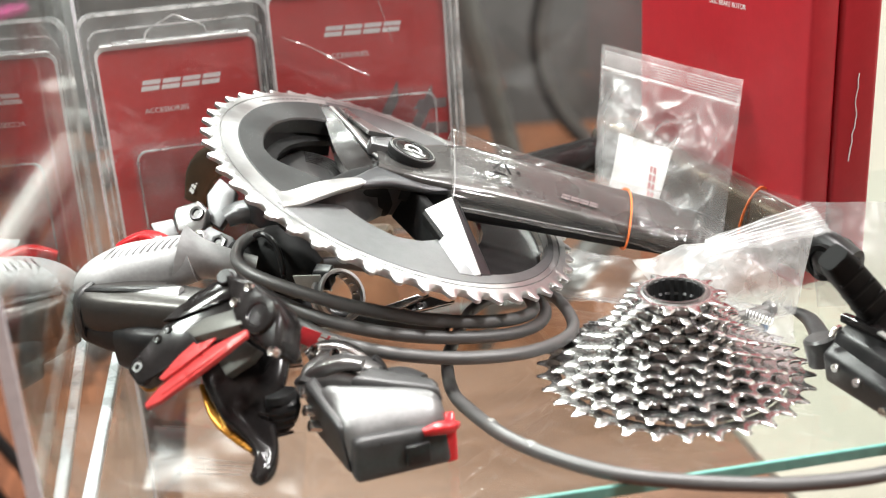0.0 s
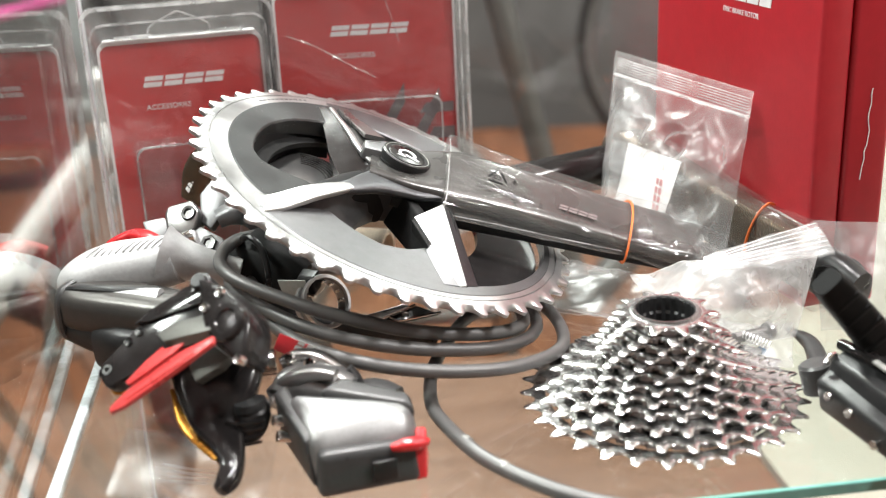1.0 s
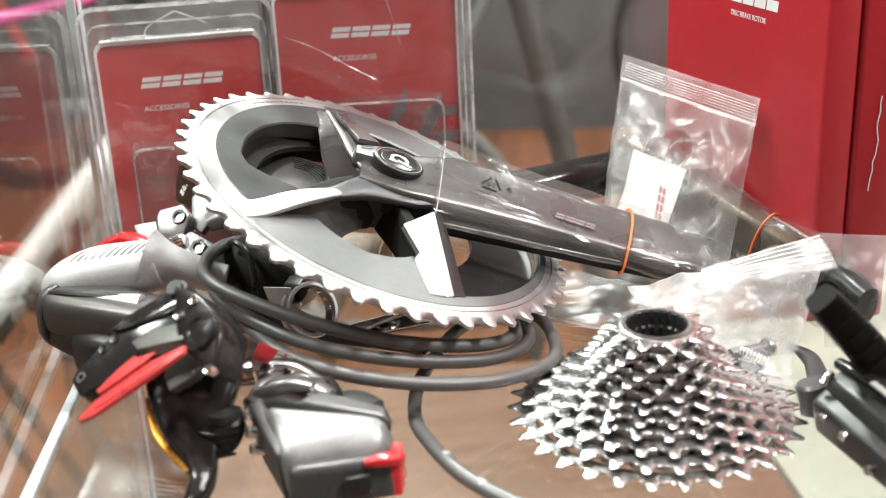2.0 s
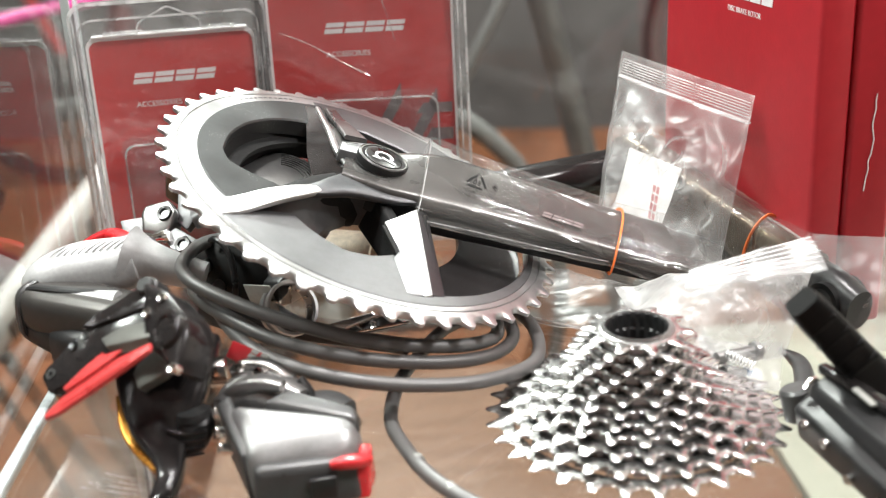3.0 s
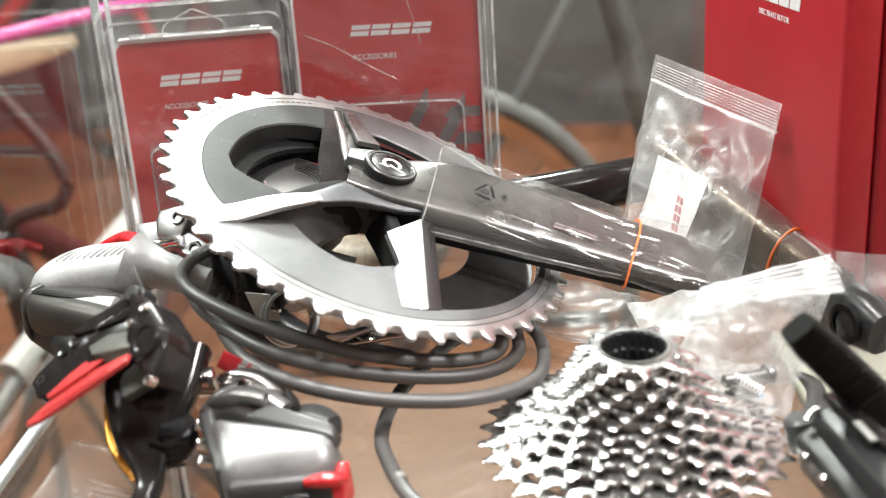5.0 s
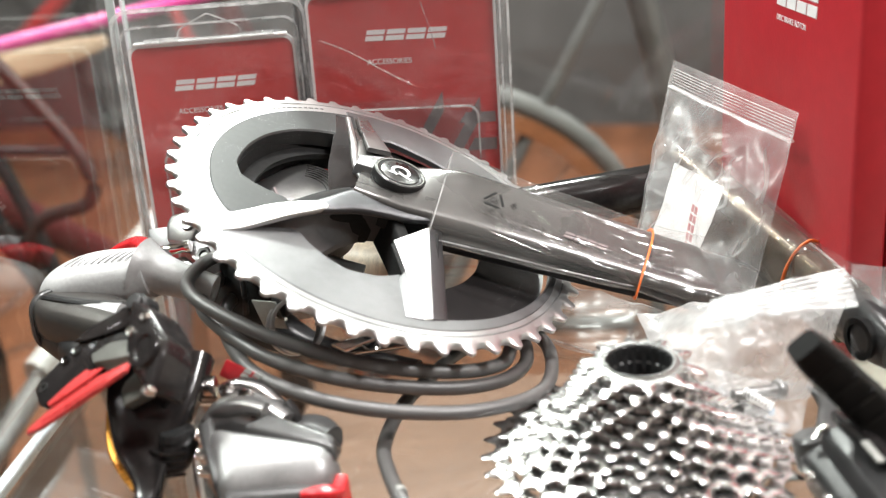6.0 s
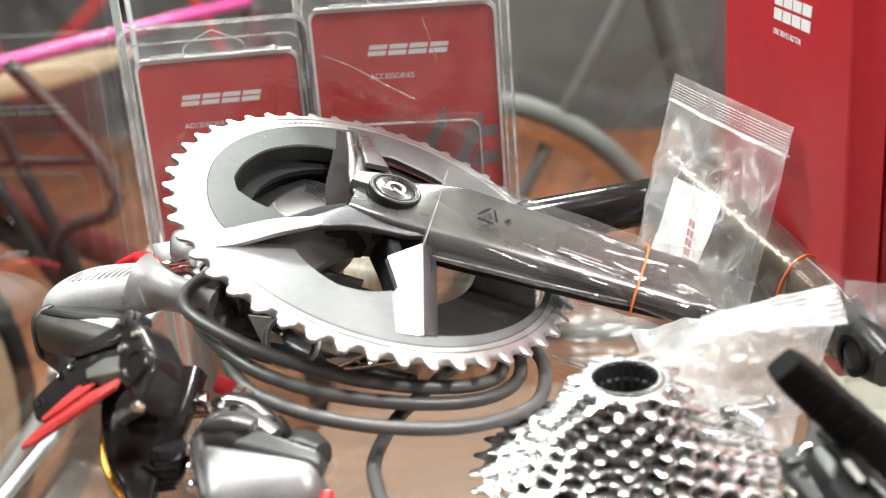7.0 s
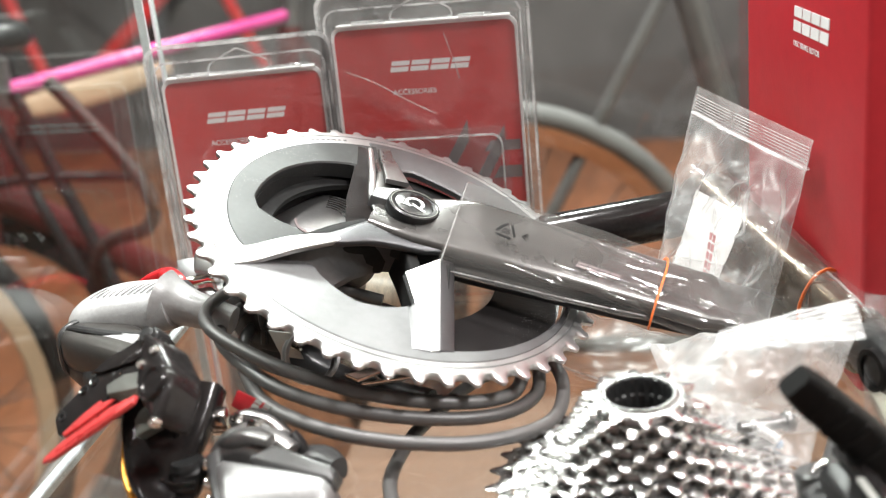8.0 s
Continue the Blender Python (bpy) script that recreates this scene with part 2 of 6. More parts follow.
FLOOR_WOOD = solid("orange_wood_floor", (0.155, 0.058, 0.027), 0.4, 0.0, 0.6, 2.2, 0.2, 40, stretch=(5, 1, 1))
GREY_WALL = solid("dark_grey_wall", (0.075, 0.07, 0.07), 0.7, 0.0, 0.3, 1.6)
# tone of the unseen south wall, raised to brighten reflections in black parts
SOUTH_BOUNCE = solid("bounce_wall_grey", (0.24, 0.235, 0.23), 0.7, 0.0, 0.15, 2)
PALE_WALL = solid("cream_wall", (0.66, 0.62, 0.55), 0.7, 0.0, 0.06, 3)
CEILING_WHITE = solid("ceiling_white", (0.75, 0.74, 0.72), 0.8, 0.0, 0.05, 3)
TYRE = solid("tyre_black", (0.014, 0.012, 0.012), 0.7, 0.0, 0.2, 20, spec=0.15)
FRAME_GREY = solid("frame_grey", (0.10, 0.095, 0.093), 0.35, 0.2, 0.2, 8)
RUST = solid("dark_red_brown_paint", (0.03, 0.013, 0.010), 0.6, 0.0, 0.3, 12)
COPPER = solid("copper_rim", (0.30, 0.12, 0.055), 0.4, 0.2, 0.15, 8)
TYRE_GREY = solid("grey_tyre", (0.11, 0.107, 0.104), 0.6, 0.0, 0.2, 20)
PINK = solid("pink_paint", (0.55, 0.04, 0.23), 0.3, 0.0, 0.1, 8)
MAROON = solid("maroon_paint", (0.09, 0.02, 0.02), 0.3, 0.0, 0.1, 8)
FRAME_RED = solid("frame_red", (0.4, 0.03, 0.03), 0.3, 0.0, 0.1, 8)
BEIGE = solid("beige_board", (0.46, 0.32, 0.21), 0.6, 0.0, 0.12, 8)
PALE_PAINT = solid("pale_paint", (0.42, 0.40, 0.385), 0.4, 0.0, 0.1, 8)


# ---- mesh tools ----
V = Vector


def part(name, bm, material, parent=None, label="", smooth=True):
    me = bpy.data.meshes.new(name)
    bmesh.ops.recalc_face_normals(bm, faces=bm.faces)
    bm.to_mesh(me)
    bm.free()
    me.materials.append(material)
    for p in me.polygons:
        p.use_smooth = smooth
    if smooth:
        me.set_sharp_from_angle(angle=radians(38))
    ob = new(name, me)
    if parent is not None:
        ob.parent = parent
    if label:
        ob["label"] = label
    return ob


def thing(name, label, category, m=None, group="", kind=""):
    ob = new(name)
    ob.empty_display_size = 0.01
    if m is not None:
        ob.matrix_world = m
    return tagged(ob, label, category, group, kind)


def basis(origin, ex, ez):
    """A pose at origin whose x axis points along ex and z axis along ez."""
    ez = V(ez).normalized()
    ex = V(ex)
    ex = (ex - ez * ex.dot(ez)).normalized()
    ey = ez.cross(ex)
    m = Matrix((ex, ey, ez)).transposed().to_4x4()
    m.translation = V(origin)
    return m


def spline(pts, sub=6):
    pts = [V(p) for p in pts]
    out = []
    for i in range(len(pts) - 1):
        a, b, c, d = pts[max(i - 1, 0)], pts[i], pts[i + 1], pts[min(i + 2, len(pts) - 1)]
        for k in range(sub):
            s = k / sub
            out.append(0.5 * (2 * b + (c - a) * s + (2 * a - 5 * b + 4 * c - d) * s * s + (3 * b - a - 3 * c + d) * s ** 3))
    out.append(pts[-1])
    return out


def bridge(bm, rings, closed=False, caps=True):
    n = len(rings[0])
    for i in range(len(rings) - (0 if closed else 1)):
        a, b = rings[i], rings[(i + 1) % len(rings)]
        for k in range(n):
            bm.faces.new((a[k], a[(k + 1) % n], b[(k + 1) % n], b[k]))
    if caps and not closed:
        bm.faces.new(rings[0][::-1])
        bm.faces.new(rings[-1])


def loft(pts, sizes, seg=18, power=2.6, up=(0, 0, 1), sub=5, bm=None):
    """A body along a smooth path: half widths and half heights at each point, sections between a box and an oval."""
    bm = bm or bmesh.new()
    path = spline(pts, sub)
    dims = spline([(w, h, 0) for w, h in sizes], sub)
    rings = []
    for i, p in enumerate(path):
        tan = (path[min(i + 1, len(path) - 1)] - path[max(i - 1, 0)]).normalized()
        side = tan.cross(V(up)).normalized()
        top = side.cross(tan).normalized()
        ring = []
        for k in range(seg):
            a = 2 * math.pi * (k + 0.5) / seg
            c, s = math.cos(a), math.sin(a)
            x = math.copysign(abs(c) ** (2 / power), c) * max(dims[i].x, 1e-5)
            y = math.copysign(abs(s) ** (2 / power), s) * max(dims[i].y, 1e-5)
            ring.append(bm.verts.new(p + side * x + top * y))
        rings.append(ring)
    bridge(bm, rings)
    return bm


def tube(pts, r, seg=10, sub=6, bm=None):
    return loft(pts, [(r, r)] * len(pts), seg, 2.0, (0.03, 0.02, 1), sub, bm)


def lathe(profile, seg=48, m=None, bm=None, closed=False):
    """Turn (radius, height) pairs round z."""
    bm = bm or bmesh.new()
    rings = []
    for r, z in profile:
        ring = []
        for k in range(seg):
            a = 2 * math.pi * k / seg
            p = V((r * math.cos(a), r * math.sin(a), z))
            ring.append(bm.verts.new(m @ p if m else p))
        rings.append(ring)
    bridge(bm, rings, closed, not closed)
    return bm


def polar(loops, n, bm=None):
    """A ring whose closed section is a list of functions angle -> (radius, height)."""
    bm = bm or bmesh.new()
    rings = []
    for k in range(n):
        a = 2 * math.pi * k / n
        ring = []
        for f in loops:
            r, z = f(a)
            ring.append(bm.verts.new((r * math.cos(a), r * math.sin(a), z)))
        rings.append(ring)
    bridge(bm, rings, True)
    return bm


def sector(a0, a1, section, n=40, bm=None):
    """A piece of a ring between two angles in degrees; section(s) gives its (radius, height) pairs, s from 0 to 1."""
    bm = bm or bmesh.new()
    rings = []
    for k in range(n + 1):
        s = k / n
        a = radians(a0 + (a1 - a0) * s)
        rings.append([bm.verts.new((r * math.cos(a), r * math.sin(a), z)) for r, z in section(s)])
    bridge(bm, rings)
    return bm


def block(sx, sy, sz, bevel=0.0, m=None, segs=2, bm=None):
    b = bmesh.new()
    bmesh.ops.create_cube(b, size=1, matrix=Matrix.Diagonal((sx, sy, sz, 1)))
    if bevel:
        bmesh.ops.bevel(b, geom=b.edges[:], offset=bevel, segments=segs, profile=0.5, affect="EDGES", clamp_overlap=True)
    if m:
        bmesh.ops.transform(b, matrix=m, verts=b.verts)
    if bm is None:
        return b
    me = bpy.data.meshes.new("tmp")
    b.to_mesh(me)
    b.free()
    bm.from_mesh(me)
    bpy.data.meshes.remove(me)
    return bm


def hexa(low, top, bevel):
    """A six-sided block from four lower and four upper corners, its edges rounded."""
    bm = bmesh.new()
    bridge(bm, [[bm.verts.new(p) for p in low], [bm.verts.new(p) for p in top]])
    bmesh.ops.bevel(bm, geom=bm.edges[:], offset=bevel, segments=4, profile=0.55, affect="EDGES", clamp_overlap=True)
    return bm


def plate(outline, z0, z1, bm=None, m=None):
    """A flat piece with the outline (x, y) between two heights."""
    bm = bm or bmesh.new()
    place = (lambda p: m @ V(p)) if m else V
    low = [bm.verts.new(place((x, y, z0))) for x, y in outline]
    top = [bm.verts.new(place((x, y, z1))) for x, y in outline]
    bridge(bm, [low, top])
    return bm


def rounded(w, h, r, n=5, x0=0.0, y0=0.0):
    """The outline of a rounded rectangle, centred on x0, y0."""
    out = []
    for cx, cy, a0 in ((w / 2 - r, h / 2 - r, 0), (-w / 2 + r, h / 2 - r, 90), (-w / 2 + r, -h / 2 + r, 180), (w / 2 - r, -h / 2 + r, 270)):
        for k in range(n + 1):
            a = radians(a0 + 90 * k / n)
            out.append((x0 + cx + r * math.cos(a), y0 + cy + r * math.sin(a)))
    return out


def outline_rim(outline, wide, z0, z1, bm=None):
    """A raised rim that follows an outline inwards."""
    bm = bm or bmesh.new()
    cx = sum(p[0] for p in outline) / len(outline)
    cy = sum(p[1] for p in outline) / len(outline)
    rings = []
    for x, y in outline:
        d = math.hypot(x - cx, y - cy)
        ix, iy = x - (x - cx) / d * wide, y - (y - cy) / d * wide
        rings.append([bm.verts.new(p) for p in ((x, y, z0), (x, y, z1), (ix, iy, z1), (ix, iy, z0))])
    bridge(bm, rings, True)
    return bm


def text(name, body, size, material, parent, m, depth=0.0001):
    cu = bpy.data.curves.new(name, "FONT")
    cu.body, cu.size, cu.extrude, cu.align_x = body, size, depth, "LEFT"
    cu.materials.append(material)
    ob = new(name, cu)
    ob.parent = parent
    ob.matrix_local = m
    return ob


def mark_blocks(count, w, h, gap, slant, z, parent, material, m, name="mark_block", label=""):
    """A row of slanted plain bars in pairs, that stands for a maker's mark."""
    for i in range(count):
        x = i * (w + gap)
        for lo, hi in ((0.0, 0.44), (0.58, 1.0)):
            out = [(0, lo * h), (w, lo * h), (w, hi * h), (0, hi * h)]
            ob = part(name, plate([(x + a + slant * b / h, b) for a, b in out], 0, z), material, parent, label, smooth=False)
            ob.matrix_local = m


def pillow(corners, thick, nu=24, nv=24, wrinkle=0.002, seed=0, edge=0.0006, lump=None, fold=0.0):
    """Two films joined round their edges: corners bottom left, bottom right, top right, top left; thick(u, v) is half the gap."""
    bl, br, tr, tl = [V(c) for c in corners]
    normal = (br - bl).cross(tl - bl).normalized()
    bm = bmesh.new()
    front, back = [], []
    for j in range(nv + 1):
        rf, rb = [], []
        for i in range(nu + 1):
            u, v = i / nu, j / nv
            p = (bl * (1 - u) + br * u) * (1 - v) + (tl * (1 - u) + tr * u) * v
            w = noise.noise(p * 55 + V((seed, 0, 0))) * wrinkle + noise.noise(p * 140 + V((0, seed, 0))) * wrinkle * 0.4
            t = thick(u, v)
            if fold:
                # creases run as sharp ridges between slack patches, apart on the two films
                near = max(0.0, min(1.0, (0.86 - v) * 6, u * 8, (1 - u) * 8))
                t += near * fold * (1 - abs(noise.noise(p * 42 + V((seed, 3, 0)))) * 2.2)
                w += near * fold * (1 - abs(noise.noise(p * 30 + V((7, seed, 0)))) * 2.4)
            e = edge if 0 < i < nu and 0 < j < nv else 0
            off = lump(u, v) if lump else 0
            rf.append(bm.verts.new(p + normal * (w + t + e + off)))
            rb.append(bm.verts.new(p + normal * (w - t - e + off)))
        front.append(rf)
        back.append(rb)
    for j in range(nv):
        for i in range(nu):
            bm.faces.new((front[j][i], front[j][i + 1], front[j + 1][i + 1], front[j + 1][i]))
            bm.faces.new((back[j][i], back[j + 1][i], back[j + 1][i + 1], back[j][i + 1]))
    bmesh.ops.remove_doubles(bm, verts=bm.verts, dist=1e-6)
    return bm


# ---- the shop and the glass case ----
CASE = basis((0, 0, 0), (0.987, 0.16, 0), (0, 0, 1))  # the case stands a little askew: x along its front, y to its back


def slab(name, x0, x1, y0, y1, z0, z1, material, label, category, kind="structure", m=None, bevel=0.0):
    bm = block(x1 - x0, y1 - y0, z1 - z0, bevel, Matrix.Translation(((x0 + x1) / 2, (y0 + y1) / 2, (z0 + z1) / 2)))
    ob = part(name, bm, material, smooth=False)
    if m:
        ob.matrix_world = m
    return tagged(ob, label, category, "", kind)


slab("floor", -5, 5, -3, 3.4, -0.72, -0.62, FLOOR_WOOD, "orange-brown wooden shop floor", "floor")
slab("wall_north", -5, 5, 3.3, 3.4, -0.62, 2.1, GREY_WALL, "dark grey shop wall behind the bicycles", "wall")
# unseen wall behind the camera, serves as a reflector
slab("wall_south", -5, 5, -3.1, -3, -0.62, 2.1, SOUTH_BOUNCE, "unseen wall behind the camera, toned to lift dark reflections", "wall")
slab("wall_west", -5.1, -5, -3, 3.3, -0.62, 2.1, GREY_WALL, "dark grey shop wall", "wall")
slab("wall_east", 5, 5.1, -3, 3.3, -0.62, 2.1, PALE_WALL, "cream shop wall", "wall")
slab("ceiling", -5, 5, -3, 3.3, 2.1, 2.2, CEILING_WHITE, "plain white shop ceiling", "ceiling")

slab("base_board", -0.10, 0.400, 0.34, 1.10, -0.33, -0.30, WOOD, "brown wooden floor board of the display case", "board", m=CASE)
slab("side_board", 0.403, 1.6, 0.30, 1.15, -0.33, -0.295, CREAM, "cream board beside the display case", "board", m=CASE)
slab("side_panel", 0.62, 0.64, 0.30, 1.15, -0.294, 0.6, PALE_WALL, "cream panel closing the side of the case", "panel", m=CASE)

slab("base_cabinet", -0.10, 0.400, 0.35, 1.09, -0.62, -0.331, WOOD, "brown wooden base under the display case", "cabinet", m=CASE)
slab("side_cabinet", 0.403, 1.59, 0.31, 1.14, -0.62, -0.331, CREAM, "cream cabinet beside the display case", "cabinet", m=CASE)

shelf = thing("glass_shelf", "clear glass shelf with a green polished front edge", "glass shelf", CASE, kind="structure")
part("pane", block(0.5965, 0.326, 0.0056, 0, Matrix.Translation((0.2203, 0.527, -0.003))), SHELF_GLASS, shelf, smooth=False)
part("front_edge", block(0.60, 0.0016, 0.0052, 0.0006, Matrix.Translation((0.2185, 0.3628, -0.003))), GLASS_EDGE, shelf, "green polished glass edge", smooth=False)
part("side_edge", block(0.0050, 0.326, 0.0054, 0.0012, Matrix.Translation((-0.0820, 0.527, -0.003))), EDGE_GREY, shelf, "pale ground glass edge", smooth=False)

SIDE = CASE @ Matrix.Translation((-0.0931, 0.5205, 0.15)) @ Matrix.Rotation(radians(1.5), 4, "Z")
side_glass = thing("glass_side_wall", "clear upright glass side of the display case", "glass wall", SIDE, kind="structure")
part("pane", block(0.005, 0.325, 0.9, 0), GLASS, side_glass, smooth=False)
part("front_edge", block(0.005, 0.0012, 0.9, 0, Matrix.Translation((0, -0.1635, 0))), GLASS_EDGE_PALE, side_glass, "pale polished glass edge", smooth=False)
part("back_edge", block(0.005, 0.0012, 0.9, 0, Matrix.Translation((0, 0.1635, 0))), GLASS_EDGE_PALE, side_glass, "pale polished glass edge", smooth=False)

back_glass = thing("glass_back_wall", "clear upright glass back of the display case", "glass wall", CASE, kind="structure")
part("pane", block(0.60, 0.005, 0.9, 0, Matrix.Translation((0.205, 0.7, 0.15))), GLASS, back_glass, smooth=False)
part("side_edge", block(0.0014, 0.005, 0.9, 0, Matrix.Translation((-0.096, 0.7, 0.15))), GLASS_EDGE_PALE, back_glass, "pale polished glass edge", smooth=False)


# ---- blister packs ----
def blister_pack(label, origin, angle, w, h, step, mark_x, lean=2.0):
    """A red card in a clear shell, standing upright: x along the card, y up, z to the viewer."""
    m = Matrix.Translation(origin) @ Matrix.Rotation(radians(angle), 4, "Z") @ Matrix.Rotation(radians(90 - lean), 4, "X")
    pack = thing("blister_pack", label, "blister pack", m, "blister packs against the back glass")
    sw, sh = w + 0.016, h + 0.022
    card = part("card", plate(rounded(w, h, 0.005, 5, 0, h / 2 + 0.002), -0.0006, 0.0006), RED_CARD, pack, "red printed card", smooth=False)
    # white rim and top strip paint the reflections on the clear tray's edge
    part("tray_edge_glint", outline_rim(rounded(w + 0.0012, h + 0.0012, 0.0055, 5, 0, h / 2 + 0.002), 0.0023, -0.0003, 0.0015), WHITE_INK, pack, "white rim for the reflection on the clear tray edge")
    part("tray_top_glint", block(w - 0.006, 0.0012, 0.0060, 0.0005, Matrix.Translation((0, h + 0.0030, 0.0006))), WHITE_INK, pack, "white strip for the reflection on the tray's top edge")
    out = rounded(sw, sh, 0.009, 6, 0, sh / 2)
    part("back_shell", plate(out, -0.003, -0.0022), CLAMSHELL, pack, smooth=False)
    part("front_shell", plate(rounded(sw - 0.004, sh - 0.004, 0.008, 6, 0, sh / 2), 0.0034, 0.004), CLAMSHELL, pack, smooth=False)
    part("shell_rim", outline_rim(out, 0.0022, -0.0035, 0.0042), RIM_CLEAR, pack, "clear moulded rim")
    part("inner_rim", outline_rim(rounded(sw - 0.009, sh - 0.012, 0.008, 6, 0, sh / 2 - 0.003), 0.0012, 0.003, 0.0055), RIM_CLEAR, pack, "clear moulded rim")
    # the bubble that holds the goods
    bw = w * 0.8
    bub = bmesh.new()
    rings = []
    for d, ins in ((0.0042, 0.0), (0.012, 0.0012), (0.0145, 0.004)):
        rings.append([bub.verts.new((x, y, d)) for x, y in rounded(bw - 2 * ins, step - 2 * ins, 0.006, 5, 0.002, step / 2 + 0.004)])
    bridge(bub, rings)
    part("bubble", bub, CLAMSHELL, pack, "clear moulded bubble")
    part("bubble_rim", outline_rim(rounded(bw - 0.004, step - 0.004, 0.006, 5, 0.002, step / 2 + 0.004), 0.0011, 0.0135, 0.0152), RIM_CLEAR, pack)
    if w > 0.1:
        part("insert", block(0.070, 0.022, 0.0080, 0.002, Matrix.Translation((0.004, 0.0165, 0.0088))), TAN, pack, "tan card insert")
    # hanger: a flat hat-shaped slot with a raised rim, and two tabs
    hat = [(-0.017, 0), (-0.0145, -0.003), (0.0145, -0.003), (0.017, 0), (0.0145, 0.003), (0.003, 0.0085), (0, 0.0095), (-0.003, 0.0085), (-0.0145, 0.003)]
    part("hang_slot", tube([(x, y + sh - 0.0145, 0.0035) for x, y in hat + hat[:1]], 0.00055, 6, 3), RIM_CLEAR, pack, "clear raised rim of the hanging slot")
    for x in (-w * 0.29, w * 0.29):
        part("tab", block(0.019, 0.0022, 0.002, 0.0006, Matrix.Translation((x, h + 0.0045, 0.0035))), RIM_CLEAR, pack)
    mark_blocks(4, 0.0102, 0.0060, 0.0013, 0.0018, 0.0003, card, WHITE_INK, pose(mark_x, h - 0.0245, 0.0006))
    text("word", "ACCESSORIES", 0.0041, WHITE_INK, card, pose(mark_x + 0.0005, h - 0.0375, 0.0008))
    # grey printed chevrons
    chev = bmesh.new()
    k = w / 0.1
    for x0, y0 in ((0.0, 0.0), (0.02, -0.004)):
        plate([(x0 * k, y0), ((x0 + 0.007) * k, y0), ((x0 + 0.018) * k, y0 + 0.019), ((x0 + 0.018) * k, y0 + 0.031)], 0, 0.0003, chev)
    plate([(0.026 * k, 0.012), (0.046 * k, 0.012), (0.046 * k, 0.018), (0.030 * k, 0.018)], 0, 0.0003, chev)
    plate([(0.030 * k, -0.004), (0.046 * k, -0.004), (0.046 * k, 0.003), (0.034 * k, 0.003)], 0, 0.0003, chev)
    part("chevrons", chev, GREY_INK, card, "grey printed chevrons", smooth=False).location = (0.002, h - 0.085, 0.0006)
    return pack


blister_pack("clear blister pack with a red card, shorter", (-0.1443, 0.6522, 0.001), 17.5, 0.0910, 0.130, 0.072, -0.0235)
tall = blister_pack("clear blister pack with a red card, taller", (-0.0415, 0.676, 0.001), 8.3, 0.104, 0.150, 0.088, -0.0209)
part("crease", tube([(-0.046, 0.128, 0.0045), (-0.030, 0.121, 0.0046), (-0.012, 0.110, 0.0048), (0.004, 0.101, 0.0046)], 0.00035, 6, 4), RIM_CLEAR, tall, "whitish crease in the shell")
part("crease", tube([(0.012, 0.146, 0.0045), (0.016, 0.132, 0.0046), (0.019, 0.120, 0.0045)], 0.00025, 6, 4), RIM_CLEAR, tall, "whitish crease in the shell")


# ---- rotor cartons ----
def carton(label, origin, angle, length, height, depth, lean=0.0, lettered=True):
    """A flat carton on its edge: x along the printed face, y up, z out of that face."""
    m = Matrix.Translation(origin) @ Matrix.Rotation(radians(angle), 4, "Z") @ Matrix.Rotation(radians(90 + lean), 4, "X")
    box = thing("rotor_carton", label, "carton", m, "red cartons at the end of the shelf")
    body = part("body", block(length, height, depth, 0.0025, Matrix.Translation((length / 2, height / 2, -depth / 2)), 3), RED_BOX, box)
    return box, body


box_a, face_a = carton("red rotor carton standing on edge", (0.131, 0.709, 0.001), -71.0, 0.166, 0.21, 0.017)
mark_blocks(4, 0.0105, 0.0118, 0.0012, 0.0018, 0.0003, face_a, WHITE_INK, pose(0.0765, 0.1458, 0.0001))
text("word", "DISC BRAKE ROTOR", 0.0038, WHITE_INK, face_a, pose(0.0765, 0.1388, 0.0002))
box_b, face_b = carton("red carton with a torn scratch in its face", (0.2012, 0.5562, 0.001), 10.0, 0.022, 0.21, 0.16)
rng = random.Random(4)
scratch = [(0.0120 + rng.uniform(-0.0009, 0.0009) - k * 0.0002, 0.112 - k * 0.0035, 0.0003) for k in range(14)]
part("scratch", tube(scratch, 0.00028, 6, 2), PAPER, face_b, "torn white scratch")


# ---- crankset ----
RING = basis((-0.0232, 0.5537, 0.0696), (0.888, 0.1721, -0.4264), (0.4341, -0.0977, 0.8956))
TEETH = 48


def tooth(a, count, root, tip, phase=0.0, valley=0.66, skew=0.0):
    """Round valleys for the chain's rollers with narrow teeth between them."""
    s = (a / (2 * math.pi) * count + phase) % 1.0
    d = abs(s - 0.5) * 2
    if skew:
        d = min(1.0, abs(s - 0.5 + skew * d) * 2)
    if d < valley:
        k = 0.80 * (1 - math.sqrt(max(0, 1 - (d / valley) ** 2)))
    else:
        u = (d - valley) / (1 - valley)
        k = 0.80 + 0.20 * math.sin(u * math.pi / 2)
    return root + (tip - root) * k


crankset = thing("crankset", "silver and black crankset, its arm wrapped in clear plastic", "crankset", RING)
big = lambda a: tooth(a, TEETH, 0.0958, 0.1006, -0.33, 0.66, 0.05)
bore_r = lambda a: 0.0765 if radians(105) < a < radians(226) else 0.0850
part("chainring", polar([
    lambda a: (bore_r(a), 0.0021), lambda a: (0.0911, 0.0021), lambda a: (0.0912, 0.0010), lambda a: (0.0918, 0.0010), lambda a: (0.0919, 0.0021),
    lambda a: (min(big(a), 0.0951), 0.0020), lambda a: (0.5 * (big(a) + 0.0951), 0.0014), lambda a: (big(a), 0.0007),
    lambda a: (big(a), -0.0009), lambda a: (0.5 * (big(a) + 0.0951), -0.0016), lambda a: (0.0945, -0.0022), lambda a: (bore_r(a), -0.0022)], TEETH * 16),
    SILVER, crankset, "silver bead-blasted toothed ring")
little = lambda a: tooth(a, 35, 0.0685, 0.0740)
